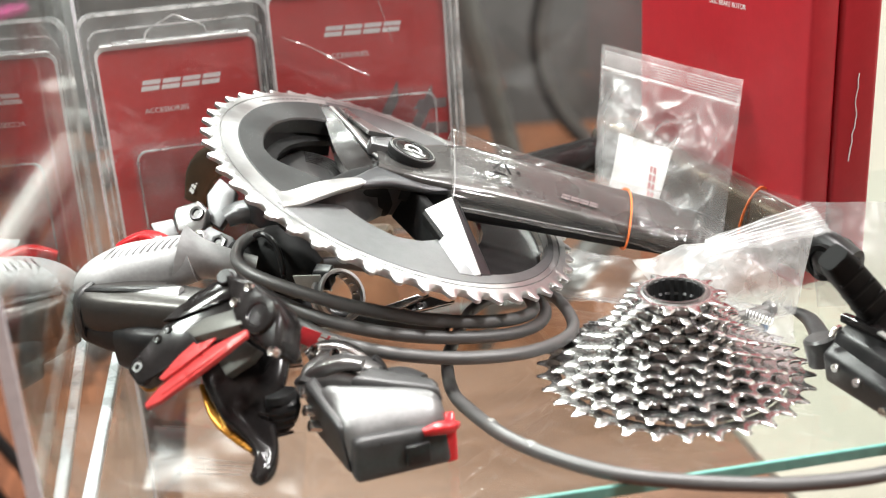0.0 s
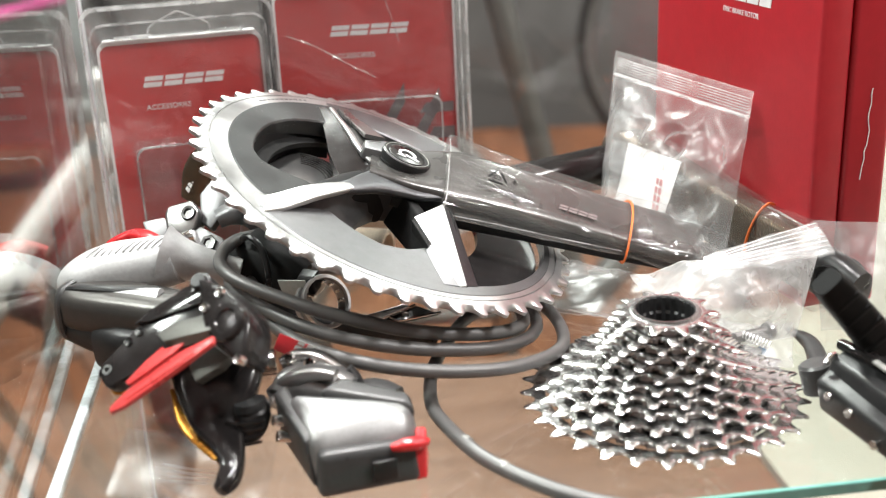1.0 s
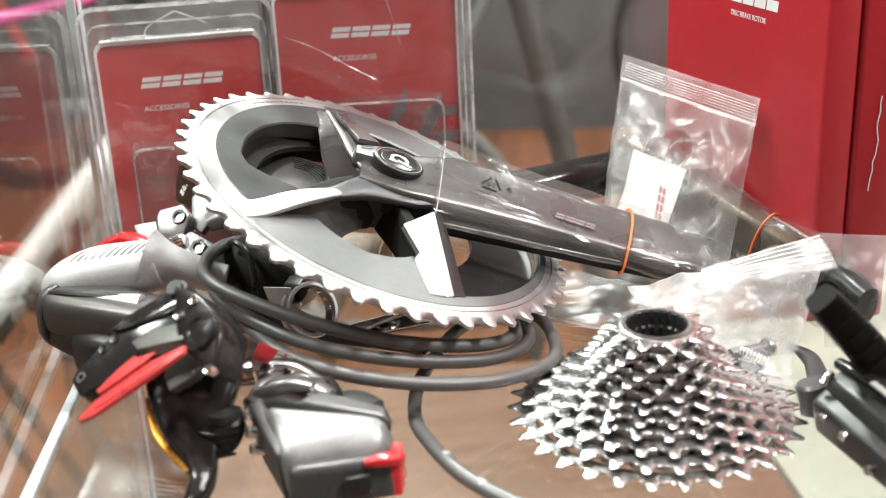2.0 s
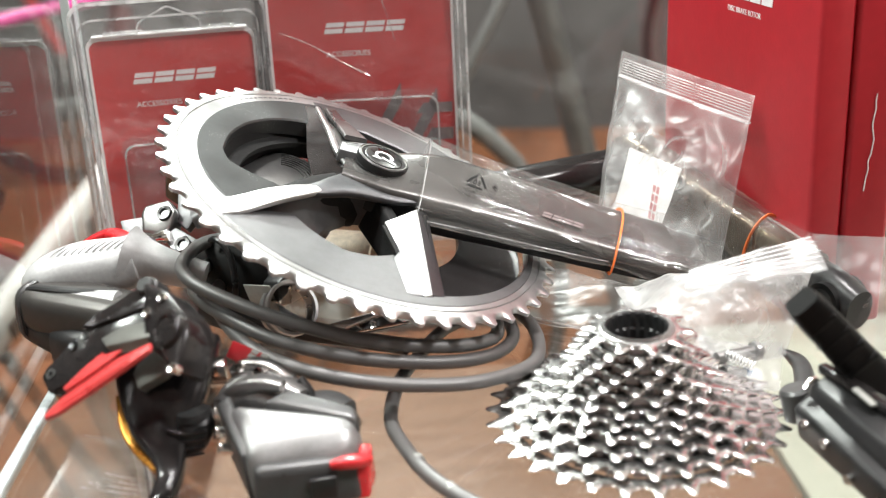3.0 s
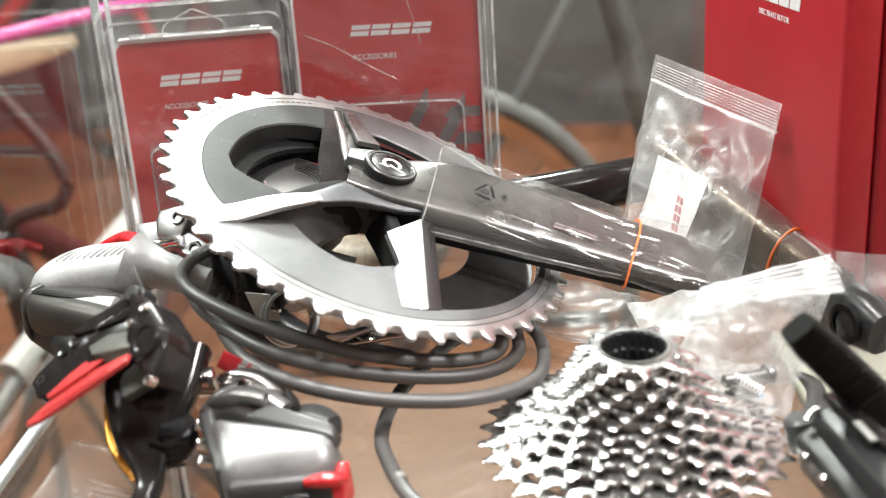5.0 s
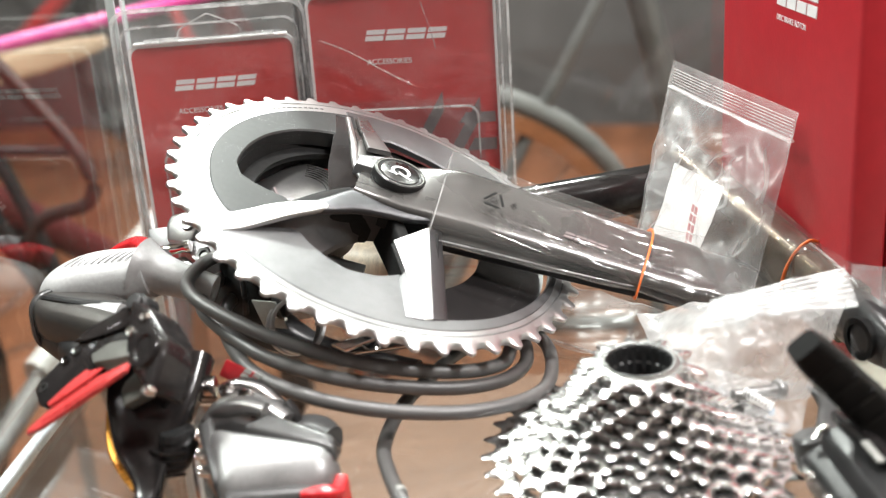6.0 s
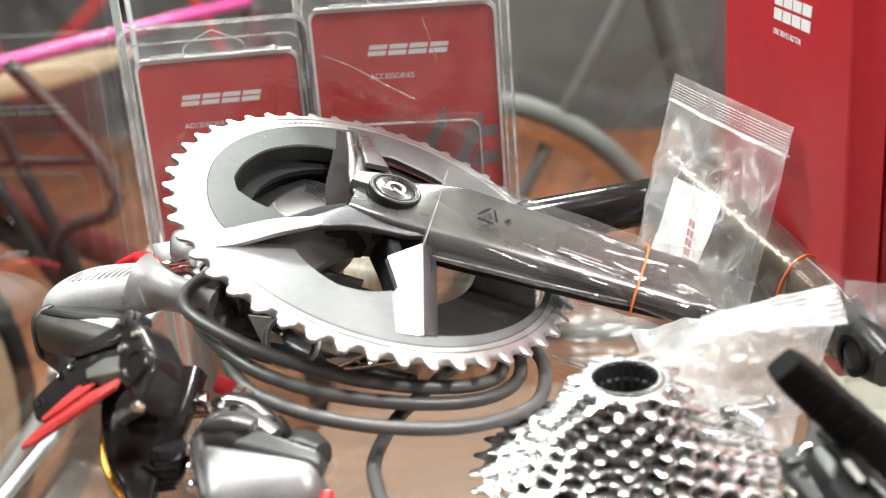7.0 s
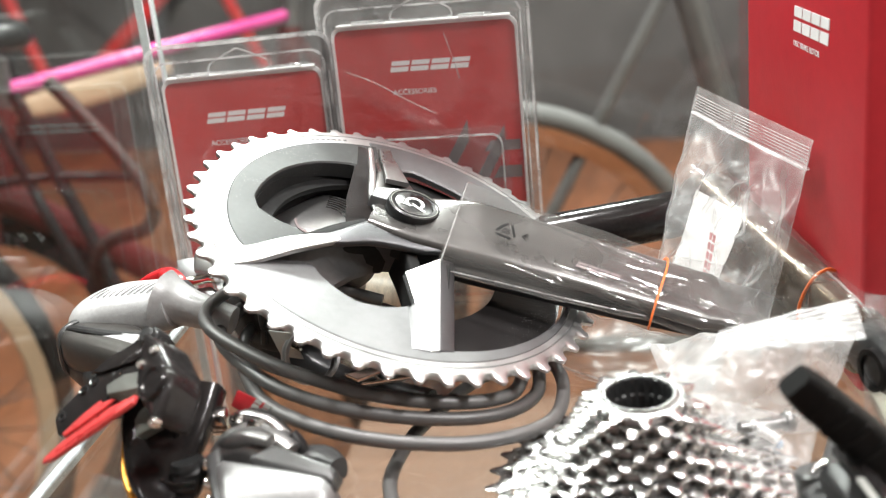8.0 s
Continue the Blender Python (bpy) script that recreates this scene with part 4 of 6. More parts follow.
for line in (((0.1661, 0.5924, 0.0475), (0.1765, 0.5690, 0.0466), (0.1867, 0.5451, 0.0447)), ((0.1867, 0.5451, 0.0447), (0.1900, 0.5480, 0.0376), (0.1931, 0.5508, 0.0307))):
    part("sleeve_edge", tube([LEFT_ARM.inverted() @ V(p) for p in line], 0.0006, 6, 4), RIM_CLEAR, corner_film, "bright cut edge of the sleeve")


# ---- cassette ----
COGS = (30, 27, 24, 21, 19, 17, 15, 14, 13, 12, 11, 10)
cassette = thing("cassette", "shiny twelve-cog cassette lying with its largest cog down", "cassette", Matrix.Translation((0.1022, 0.4675, 0.0005)) @ Matrix.Rotation(radians(1.5), 4, "X"))
for i, count in enumerate(COGS):
    pitch = 0.0127 / (2 * math.sin(math.pi / count))
    z = 0.0012 + i * 0.00345
    root, tip = pitch - 0.0039, pitch + 0.0024
    f = (lambda c, ro, ti, ph: (lambda a: tooth(a, c, ro, ti, ph, 0.66, 0.05)))(count, root, tip, i * 0.37)
    base = max(root - 0.0050, 0.0140)
    part("cog", polar([
        lambda a: (base, z + 0.0007), lambda a: (root - 0.0012, z + 0.0007), lambda a: (min(f(a), root + 0.0008), z + 0.0007), lambda a: (0.35 * root + 0.65 * f(a), z + 0.0004), lambda a: (f(a) - 0.0003, z - 0.0001), lambda a: (f(a), z - 0.0003),
        lambda a: (0.5 * (root + f(a)), z - 0.0007), lambda a: (root - 0.0012, z - 0.0007), lambda a: (base, z - 0.0007)], count * 14), CHROME, cassette, "toothed steel cog")
    if i < len(COGS) - 1:
        nxt = 0.0127 / (2 * math.sin(math.pi / COGS[i + 1])) - 0.0040
        c2 = COGS[i + 1]
        g = (lambda c, n0: (lambda a: n0 - 0.0003 if (a / (2 * math.pi) * c) % 1 < 0.72 else n0 - 0.0022))(c2, nxt)
        part("carrier", polar([lambda a: (0.0135, z + 0.0008), lambda a: (max(g(a) + 0.0007, 0.0142), z + 0.0008), lambda a: (max(g(a), 0.0142), z + 0.0018), lambda a: (max(g(a) - 0.0004, 0.0141), z + 0.00272), lambda a: (0.0135, z + 0.00272)], c2 * 14), CARRIER, cassette, "slotted carrier between cogs")
top = 0.0012 + 11 * 0.00345
part("lockring", lathe([(0.0127, top - 0.006), (0.0127, top + 0.0012), (0.0130, top + 0.0018), (0.0138, top + 0.0018), (0.0143, top + 0.0010), (0.0153, top + 0.0008), (0.0155, top + 0.0003), (0.0135, top - 0.006)], 56, closed=True), FORGED, cassette, "grey lockring")
notch = lambda a: 0.0002 if (a / (2 * math.pi) * 20) % 1 < 0.5 else 0.0
part("bore", polar([lambda a: (0.0121 + notch(a), top + 0.0010), lambda a: (0.0126, top + 0.0014), lambda a: (0.0126, 0.001), lambda a: (0.0114, 0.001), lambda a: (0.0114, top - 0.006), lambda a: (0.0121 + notch(a), top - 0.005)], 160), BLACK_SATIN, cassette, "black splined bore")


# ---- brake hose ----
hose = thing("brake_hose", "coiled black rubber brake hose lying over the parts", "hose")
part("coil", tube([
    (-0.0350, 0.5560, 0.0380), (-0.0700, 0.5500, 0.0490), (-0.0930, 0.530, 0.056), (-0.0965, 0.4990, 0.0575), (-0.0860, 0.4800, 0.0550), (-0.0577, 0.4690, 0.0471), (-0.0354, 0.4674, 0.0403), (-0.0106, 0.4701, 0.0327), (0.0151, 0.4799, 0.0252), (0.0345, 0.494, 0.0199), (0.0425, 0.5105, 0.018),
    (0.0340, 0.540, 0.0170), (0.0000, 0.5560, 0.0210), (-0.0500, 0.5530, 0.0390), (-0.0880, 0.535, 0.0460), (-0.0945, 0.5080, 0.0460), (-0.0880, 0.4900, 0.0440), (-0.0691, 0.475, 0.040), (-0.0483, 0.4655, 0.0349), (-0.0235, 0.4643, 0.0287), (0.0017, 0.4706, 0.0224), (0.0282, 0.484, 0.0161), (0.0445, 0.5021, 0.0126), (0.0485, 0.5243, 0.012),
    (0.0350, 0.555, 0.0110), (0.0000, 0.5540, 0.0130), (-0.0500, 0.5500, 0.0310), (-0.0850, 0.525, 0.0380), (-0.0823, 0.4961, 0.036), (-0.0586, 0.4632, 0.0321), (-0.0358, 0.4529, 0.0277), (-0.0113, 0.4517, 0.0228), (0.0137, 0.4577, 0.0179), (0.0374, 0.4699, 0.0135), (0.0567, 0.4904, 0.0103), (0.0611, 0.5112, 0.0100), (0.0550, 0.5400, 0.0100),
    (0.0400, 0.5620, 0.0060), (0.0147, 0.5471, 0.0030), (0.0032, 0.5105, 0.0028), (-0.0011, 0.4859, 0.0028), (0.0002, 0.4571, 0.0028), (0.0071, 0.4379, 0.0028), (0.0223, 0.4119, 0.0028), (0.0432, 0.3917, 0.0028), (0.0635, 0.379, 0.0028), (0.0838, 0.3723, 0.0028), (0.1041, 0.3680, 0.0028), (0.1260, 0.3655, 0.0028), (0.1616, 0.3688, 0.0028), (0.2000, 0.3850, 0.0028), (0.2350, 0.4150, 0.0028)],
    0.0031, 12, 6), RUBBER, hose, "black rubber hose")
for a, b in (((0.0150, 0.4241, 0.0028), (0.0165, 0.4215, 0.0028)), ((0.0296, 0.4040, 0.0028), (0.0320, 0.4015, 0.0028))):
    part("print", tube([a, V(a).lerp(V(b), 0.5), b], 0.00316, 12, 3), PAD_GREY, hose, "pale printed mark on the hose")


# ---- shift and brake lever with grey hood ----
lever = thing("shift_brake_lever", "road shift lever with a ribbed grey hood and black blade", "shift lever")
hood = part("hood", loft([(-0.1715, 0.4985, 0.0400), (-0.1675, 0.5020, 0.0450), (-0.1550, 0.5060, 0.0495), (-0.1400, 0.5075, 0.0515), (-0.1270, 0.5070, 0.0530), (-0.1190, 0.5060, 0.0545)],
                         [(0.0070, 0.0060), (0.0125, 0.0100), (0.0158, 0.0112), (0.0160, 0.0110), (0.0145, 0.0110), (0.0125, 0.0100)], 28, 2.8), HOOD_GREY, lever, "ribbed grey rubber hood")
for k in range(11):
    x = -0.1600 + 0.0034 * k
    yc, zc = 0.5066, 0.0495 + 0.125 * (x + 0.155)
    over = lambda dy: (x + 0.25 * (dy + 0.004), yc + dy, zc + 0.0114 * (1 - (abs(dy) / 0.0162) ** 2.8) ** (1 / 2.8))
    part("rib", tube([over(dy) for dy in (0.003 - 0.0002 * k, -0.002, -0.006, -0.0090)], 0.00032, 6, 3), RIB_SHADE, hood)
part("flare", loft([(-0.1245, 0.5055, 0.0578), (-0.1225, 0.5055, 0.0572), (-0.1170, 0.5055, 0.0556), (-0.1100, 0.5057, 0.0535), (-0.1010, 0.5062, 0.0505), (-0.0900, 0.5070, 0.0470)], [(0.0140, 0.0140), (0.0130, 0.0128), (0.0104, 0.0102), (0.0086, 0.0084), (0.0076, 0.0074), (0.0068, 0.0066)], 24, 2.3), SILVER_HOOD, lever, "pale grey flared collar")
part("body", loft([(-0.1700, 0.4955, 0.0395), (-0.1620, 0.4915, 0.0395), (-0.1490, 0.4855, 0.0392), (-0.1330, 0.4790, 0.0392), (-0.1150, 0.4715, 0.0395)], [(0.0110, 0.0095), (0.0140, 0.0108), (0.0142, 0.0112), (0.0135, 0.0112), (0.0120, 0.0105)], 24, 3.4), BODY_GREY, lever, "satin grey body")
part("end_band", loft([(-0.1728, 0.4962, 0.0376), (-0.1708, 0.4957, 0.0373), (-0.1665, 0.4940, 0.0370), (-0.1645, 0.4930, 0.0369)], [(0.0105, 0.0105), (0.0128, 0.0126), (0.0146, 0.0142), (0.0140, 0.0138)], 24, 3.4), CASE_GREY, lever, "dark rubber end band")
part("lower_shell", loft([(-0.1690, 0.4930, 0.0300), (-0.1500, 0.4845, 0.0285), (-0.1330, 0.4780, 0.0285), (-0.1150, 0.4700, 0.0300)], [(0.0100, 0.0080), (0.0128, 0.0096), (0.0124, 0.0096), (0.0110, 0.0090)], 22, 3.0), BLACK_SATIN, lever, "black lower shell")
part("seam", loft([(-0.1745, 0.4900, 0.0420), (-0.1670, 0.4860, 0.0485), (-0.1550, 0.4815, 0.0500), (-0.1400, 0.4790, 0.0498), (-0.1230, 0.4760, 0.0505)], [(0.0024, 0.0020)] * 5, 10, 2.5), BLACK_SATIN, lever, "black seam")
part("seam", loft([(-0.1560, 0.4800, 0.0430), (-0.1450, 0.4765, 0.0440), (-0.1300, 0.4720, 0.0455)], [(0.0016, 0.0013)] * 3, 10, 2.5), BLACK_SATIN, lever, "black seam")
part("inlay", loft([(-0.1555, 0.4800, 0.0482), (-0.1450, 0.4778, 0.0468), (-0.1340, 0.4748, 0.0462), (-0.1220, 0.4715, 0.0470)], [(0.0016, 0.0012), (0.0050, 0.0026), (0.0066, 0.0032), (0.0066, 0.0032)], 16, 2.6, (-0.25, -0.7, 0.65)), SILVER_HOOD, lever, "pale grey inlay")
part("switch", loft([(-0.1480, 0.4770, 0.0260), (-0.1350, 0.4700, 0.0270), (-0.1200, 0.4650, 0.0290)], [(0.0070, 0.0100), (0.0090, 0.0115), (0.0070, 0.0090)], 20, 3.5), BLACK_SATIN, lever, "black shift paddle")
blade = part("blade", loft([(-0.0880, 0.4480, 0.0420), (-0.0860, 0.4320, 0.0300), (-0.0840, 0.4190, 0.0190), (-0.0790, 0.4090, 0.0130), (-0.0755, 0.4000, 0.0085), (-0.0765, 0.3930, 0.0055), (-0.0790, 0.3890, 0.0040)],
                           [(0.0215, 0.0080), (0.0185, 0.0066), (0.0125, 0.0056), (0.0076, 0.0048), (0.0048, 0.0040), (0.0042, 0.0036), (0.0026, 0.0026)], 24, 4.0), BLACK_GLOSS, lever, "gloss black hooked lever blade")
for ob in lever.children:
    if ob.name.split(".")[0] in ("hood", "body", "end_band", "lower_shell", "seam", "inlay"):
        ob.location = (0.0035, 0.0, 0.0012)
roll = part("pivot_roll", loft([(-0.0705, 0.4200, 0.0260), (-0.0700, 0.4195, 0.0210), (-0.0722, 0.4185, 0.0150), (-0.0760, 0.4180, 0.0105)], [(0.0060, 0.0060), (0.0075, 0.0070), (0.0075, 0.0066), (0.0050, 0.0046)], 20, 2.6), BLACK_SATIN, lever, "black ribbed pivot")
for k in range(4):
    part("rib", tube([(-0.0785 - 0.0006 * k, 0.4118, 0.0215 - 0.0032 * k), (-0.0715 - 0.0006 * k, 0.4108, 0.0205 - 0.0032 * k), (-0.0640 - 0.0006 * k, 0.4128, 0.0210 - 0.0032 * k)], 0.0007, 6, 4), BLACK_GLOSS, roll)
# strip in amber colour for the floor's reflection on the black blade
part("blade_glint", loft([(-0.1045, 0.4290, 0.0270), (-0.0985, 0.4175, 0.0180), (-0.0885, 0.4075, 0.0130), (-0.0815, 0.4010, 0.0105)], [(0.0010, 0.0010), (0.0018, 0.0012), (0.0020, 0.0012), (0.0010, 0.0010)], 12, 2.6, (0.3, -0.6, 0.7), 6), BRASS_AND_GLINT, blade, "amber floor reflection painted along the lower edge")


# ---- black brake caliper with coral spacer ----
caliper = thing("brake_caliper", "gloss black brake caliper with a coral-red pad spacer", "brake caliper")
CAL = basis((-0.0794, 0.4082, 0.0576), (0.8852, -0.3121, 0.3450), (-0.4331, -0.2820, 0.8561))


def eased(bm, offset, segs=2):
    bmesh.ops.bevel(bm, geom=bm.edges[:], offset=offset, segments=segs, profile=0.5, affect="EDGES", clamp_overlap=True)
    return bm


BAR = basis((-0.1270, 0.4250, 0.0390), (0.9523, -0.2086, 0.2229), (-0.3049, -0.6097, 0.7317))
BLOCK = basis((-0.0725, 0.4140, 0.0615), (0.9072, -0.2881, 0.3067), (-0.4208, -0.6211, 0.6612))
PADS = basis((-0.0830, 0.4250, 0.0365), (0.9365, -0.2349, 0.2602), (-0.3505, -0.6210, 0.7011))
part("mount_plate", eased(plate([(-0.0062, -0.0012), (-0.0048, 0.0030), (0.0060, 0.0125), (0.0132, 0.0190), (0.0290, 0.0322), (0.0417, 0.0350), (0.0475, 0.0242), (0.0443, 0.0176), (0.0415, 0.0112), (0.0225, 0.0010), (0.0130, -0.0012), (0.0030, -0.0088), (-0.0008, -0.0080)], -0.0060, 0.0010, None, BAR), 0.0014, 3), BLACK_GLOSS, caliper, "black mounting plate")
part("plate_step", eased(plate([(0.0089, 0.0175), (0.0164, 0.0231), (0.0314, 0.0307), (0.0412, 0.0303), (0.044, 0.0229), (0.0352, 0.0215), (0.0164, 0.0179)], 0.0006, 0.0026, None, BAR), 0.0009), BLACK_GLOSS, caliper, "raised black step")
part("body", eased(plate([(-0.0198, 0.0253), (-0.0059, 0.0187), (0.0065, 0.0067), (0.009, -0.0005), (0.0083, -0.0127), (0.0055, -0.017), (-0.0094, -0.0042), (-0.0117, 0.0007), (-0.0147, 0.0101)], -0.0150, 0.0020, None, BLOCK), 0.0026, 4), BLACK_GLOSS, caliper, "gloss black body")
part("web", eased(plate([(-0.0495, 0.0180), (-0.0420, 0.0190), (-0.0290, 0.0075), (-0.0330, -0.0010), (-0.0390, 0.0040)], -0.0080, -0.0020, None, CAL), 0.0008), BLACK_DEEP, caliper, "black web beside the pads")
part("backing", eased(plate([(-0.0313, 0.0187), (-0.005, 0.0184), (0.0078, 0.0055), (0.004, -0.0026), (-0.0107, -0.0029), (-0.0248, 0.0044)], -0.0110, -0.0046, None, PADS), 0.0008), BLACK_DEEP, caliper, "black slot between the pads")
# amber strip that paints the floor's reflection on the black plate
part("plate_glint", tube([BAR @ V(p) for p in ((-0.0058, -0.0018, -0.0056), (-0.0026, -0.0058, -0.0058), (0.0004, -0.0082, -0.0058), (0.0040, -0.0080, -0.0058))], 0.0008, 8, 4), BRASS_AND_GLINT, caliper, "amber floor reflection painted along the lower edge")
part("mount_hole", lathe([(0.0012, 0.0010), (0.0022, 0.0010), (0.0022, 0.0026), (0.0012, 0.0026)], 24, BAR @ Matrix.Translation((-0.0011, -0.0004, -0.0012)), closed=True), DARK_STEEL, caliper, "steel-lined hole")
part("piston_cover", lathe([(0.0080, -0.006), (0.0082, 0.0006), (0.0074, 0.0020), (0.0052, 0.0022), (0.0046, 0.0014), (0.0004, 0.0016)], 40, BLOCK @ Matrix.Translation((-0.0006, 0.0013, 0.0018))), BLACK_GLOSS, caliper, "round piston cover")
part("hose_port", lathe([(0.0010, 0.0045), (0.0030, 0.0045), (0.0036, 0.0038), (0.0036, 0.002), (0.0046, 0.0014), (0.0046, -0.006)], 24, BAR @ Matrix.Translation((0.0384, 0.0322, 0.0))), BLACK_SATIN, caliper, "black hose port")
part("pad_spacer", eased(plate([(0.0020, 0.0010), (0.0035, -0.0030), (-0.0065, -0.0092), (-0.0190, -0.0168), (-0.0325, -0.0248), (-0.0395, -0.0264), (-0.0412, -0.0236), (-0.0362, -0.0165), (-0.0249, -0.0085), (-0.0138, -0.0025)], -0.0004, 0.0016, None, CAL @ Matrix.Translation((0, 0, 0.0012)) @ Matrix.Rotation(radians(-2), 4, "Y")), 0.0006), SALMON, caliper, "coral-red plastic spacer")
part("spacer_fold", eased(plate([(-0.0120, 0.0005), (-0.0160, -0.0040), (-0.0270, -0.0110), (-0.0340, -0.0150), (-0.0370, -0.0130), (-0.0300, -0.0040), (-0.0240, 0.0020), (-0.0225, -0.0010)], 0.0030, 0.0042, None, CAL @ Matrix.Rotation(radians(-2), 4, "Y")), 0.0005), SALMON, caliper, "folded coral-red leaf")
part("spacer_rib", loft([CAL @ V(p) for p in ((-0.0050, -0.0055, 0.0026), (-0.0180, -0.0130, 0.0022), (-0.0330, -0.0215, 0.0017))], [(0.0012, 0.0008), (0.0014, 0.0010), (0.0008, 0.0006)], 10, 2.5, (-0.43, -0.28, 0.85)), SALMON, caliper, "coral-red rib")
part("brake_pad", eased(plate([(-0.0405, 0.0182), (-0.0078, 0.0165), (-0.0030, 0.0065), (-0.0275, 0.0070)], -0.0040, 0.0016, None, CAL), 0.0006), BRAKE_GREY, caliper, "grey brake pad")
part("brake_pad", eased(plate([(-0.0029, 0.0123), (0.0073, 0.004), (0.0032, 0.0001), (-0.0077, -0.0045), (-0.0117, 0.0023), (-0.0105, 0.0061)], 0.0000, 0.0050, None, PADS), 0.0006), BRAKE_GREY, caliper, "grey brake pad")
for m, x, y in ([(BLOCK, *q) for q in [(-0.0058, 0.0149), (-0.0125, 0.0098), (0.006, -0.0152)]] + [(BAR, *q) for q in [(0.0119, 0.0144), (0.0074, 0.0106)]]):
    part("bolt", lathe([(0.0005, 0.0012), (0.0010, 0.0002), (0.0011, 0.0012), (0.0018, 0.0014), (0.0020, 0.0008), (0.0020, -0.002)], 18, m @ Matrix.Translation((x, y, 0.0018 if m is BLOCK else 0.0006))), POLISHED if m is BLOCK else DARK_STEEL, caliper, "small steel bolt")


# ---- rear derailleur with its battery ----
rear = thing("rear_derailleur", "grey rear derailleur with a black battery and red latch", "derailleur")
part("motor_body", hexa([(-0.0400, 0.3870, 0.0010), (-0.0020, 0.3985, 0.0020), (-0.0040, 0.4260, 0.0050), (-0.0580, 0.4240, 0.0060)],
                             [(-0.0420, 0.3905, 0.0235), (-0.0030, 0.4045, 0.0215), (-0.0040, 0.4160, 0.0290), (-0.0570, 0.4150, 0.0345)], 0.0090), BATTERY_GREY, rear, "satin grey motor housing")
part("battery", hexa([(-0.0390, 0.3858, 0.0003), (-0.0010, 0.3968, 0.0014), (-0.0012, 0.4060, 0.0014), (-0.0430, 0.3940, 0.0003)],
                     [(-0.0385, 0.3874, 0.0188), (-0.0020, 0.3992, 0.0180), (-0.0030, 0.4080, 0.0180), (-0.0420, 0.3960, 0.0198)], 0.0034), CASE_GREY, rear, "dark grey battery")
part("end_cover", hexa([(-0.0415, 0.3900, 0.0020), (-0.0400, 0.3960, 0.0020), (-0.0560, 0.4260, 0.0060), (-0.0600, 0.4220, 0.0080)], [(-0.0445, 0.3930, 0.0220), (-0.0420, 0.3990, 0.0240), (-0.0560, 0.4220, 0.0330), (-0.0605, 0.4170, 0.0310)], 0.0036), CASE_GREY, rear, "dark end cover")
part("battery_tab", block(0.010, 0.002, 0.0090, 0.0008, basis((-0.0145, 0.3925, 0.0095), (0.955, 0.295, 0), (0, -0.03, 1))), BLACK_SATIN, rear)
part("latch", hexa([(-0.0040, 0.3968, 0.0012), (0.0012, 0.3990, 0.0012), (0.0012, 0.4130, 0.0020), (-0.0040, 0.4120, 0.0020)], [(-0.0040, 0.3985, 0.0150), (0.0010, 0.4005, 0.0148), (0.0006, 0.4120, 0.0175), (-0.0040, 0.4110, 0.0180)], 0.0016), RED_PLASTIC, rear, "red battery latch")
part("latch_lip", loft([(-0.0120, 0.3962, 0.0168), (-0.0070, 0.3966, 0.0178), (-0.0015, 0.3984, 0.0176), (0.0014, 0.4016, 0.0166)], [(0.0014, 0.0014), (0.0026, 0.0022), (0.0028, 0.0022), (0.0016, 0.0014)], 16, 3.0), RED_PLASTIC, rear, "red latch lip")
part("top_cover", hexa([(-0.0400, 0.4160, 0.0200), (-0.0040, 0.4110, 0.0200), (-0.0040, 0.4230, 0.0200), (-0.0350, 0.4290, 0.0200)], [(-0.0420, 0.4165, 0.0322), (-0.0036, 0.4130, 0.0262), (-0.0075, 0.4200, 0.0290), (-0.0330, 0.4250, 0.0335)], 0.0022), CASE_GREY, rear, "dark grey upper cover")
part("red_button", block(0.0062, 0.004, 0.0045, 0.0012, Matrix.Translation((-0.0215, 0.4395, 0.0205))), RED_PLASTIC, rear, "red button")
part("button_mount", loft([(-0.0340, 0.4380, 0.0170), (-0.0220, 0.4400, 0.0180), (-0.0120, 0.4340, 0.0180)], [(0.0050, 0.0055), (0.0058, 0.0055), (0.0040, 0.0050)], 14, 3.0), CASE_GREY, rear, "dark grey switch mount")
knuckle = part("knuckle", loft([(-0.0600, 0.4280, 0.0230), (-0.0560, 0.4340, 0.0265), (-0.0480, 0.4380, 0.0275), (-0.0390, 0.4370, 0.0265), (-0.0310, 0.4330, 0.0240)], [(0.0042, 0.0050), (0.0056, 0.0060), (0.0064, 0.0060), (0.0060, 0.0055), (0.0042, 0.0045)], 20, 3.2), FORGED, rear, "polished knuckle")
part("link", loft([(-0.0610, 0.4420, 0.0310), (-0.0540, 0.4440, 0.0335), (-0.0450, 0.4430, 0.0330), (-0.0370, 0.4400, 0.0290), (-0.0310, 0.4370, 0.0240)], [(0.0026, 0.0030), (0.0034, 0.0032), (0.0036, 0.0030), (0.0032, 0.0028), (0.0024, 0.0024)], 18, 3.0), CHROME, rear, "polished curved link")
part("link", loft([(-0.0630, 0.4330, 0.0220), (-0.0540, 0.4300, 0.0300), (-0.0450, 0.4290, 0.0335), (-0.0360, 0.4270, 0.0330)], [(0.0040, 0.0040), (0.0046, 0.0036), (0.0042, 0.0030), (0.0030, 0.0022)], 18, 3.0), FORGED, rear, "grey lower link")
part("knuckle_core", loft([(-0.0620, 0.4300, 0.0180), (-0.0500, 0.4330, 0.0240), (-0.0360, 0.4310, 0.0200)], [(0.0060, 0.0070), (0.0080, 0.0085), (0.0070, 0.0075)], 16, 4.0), FORGED, rear, "grey knuckle core")
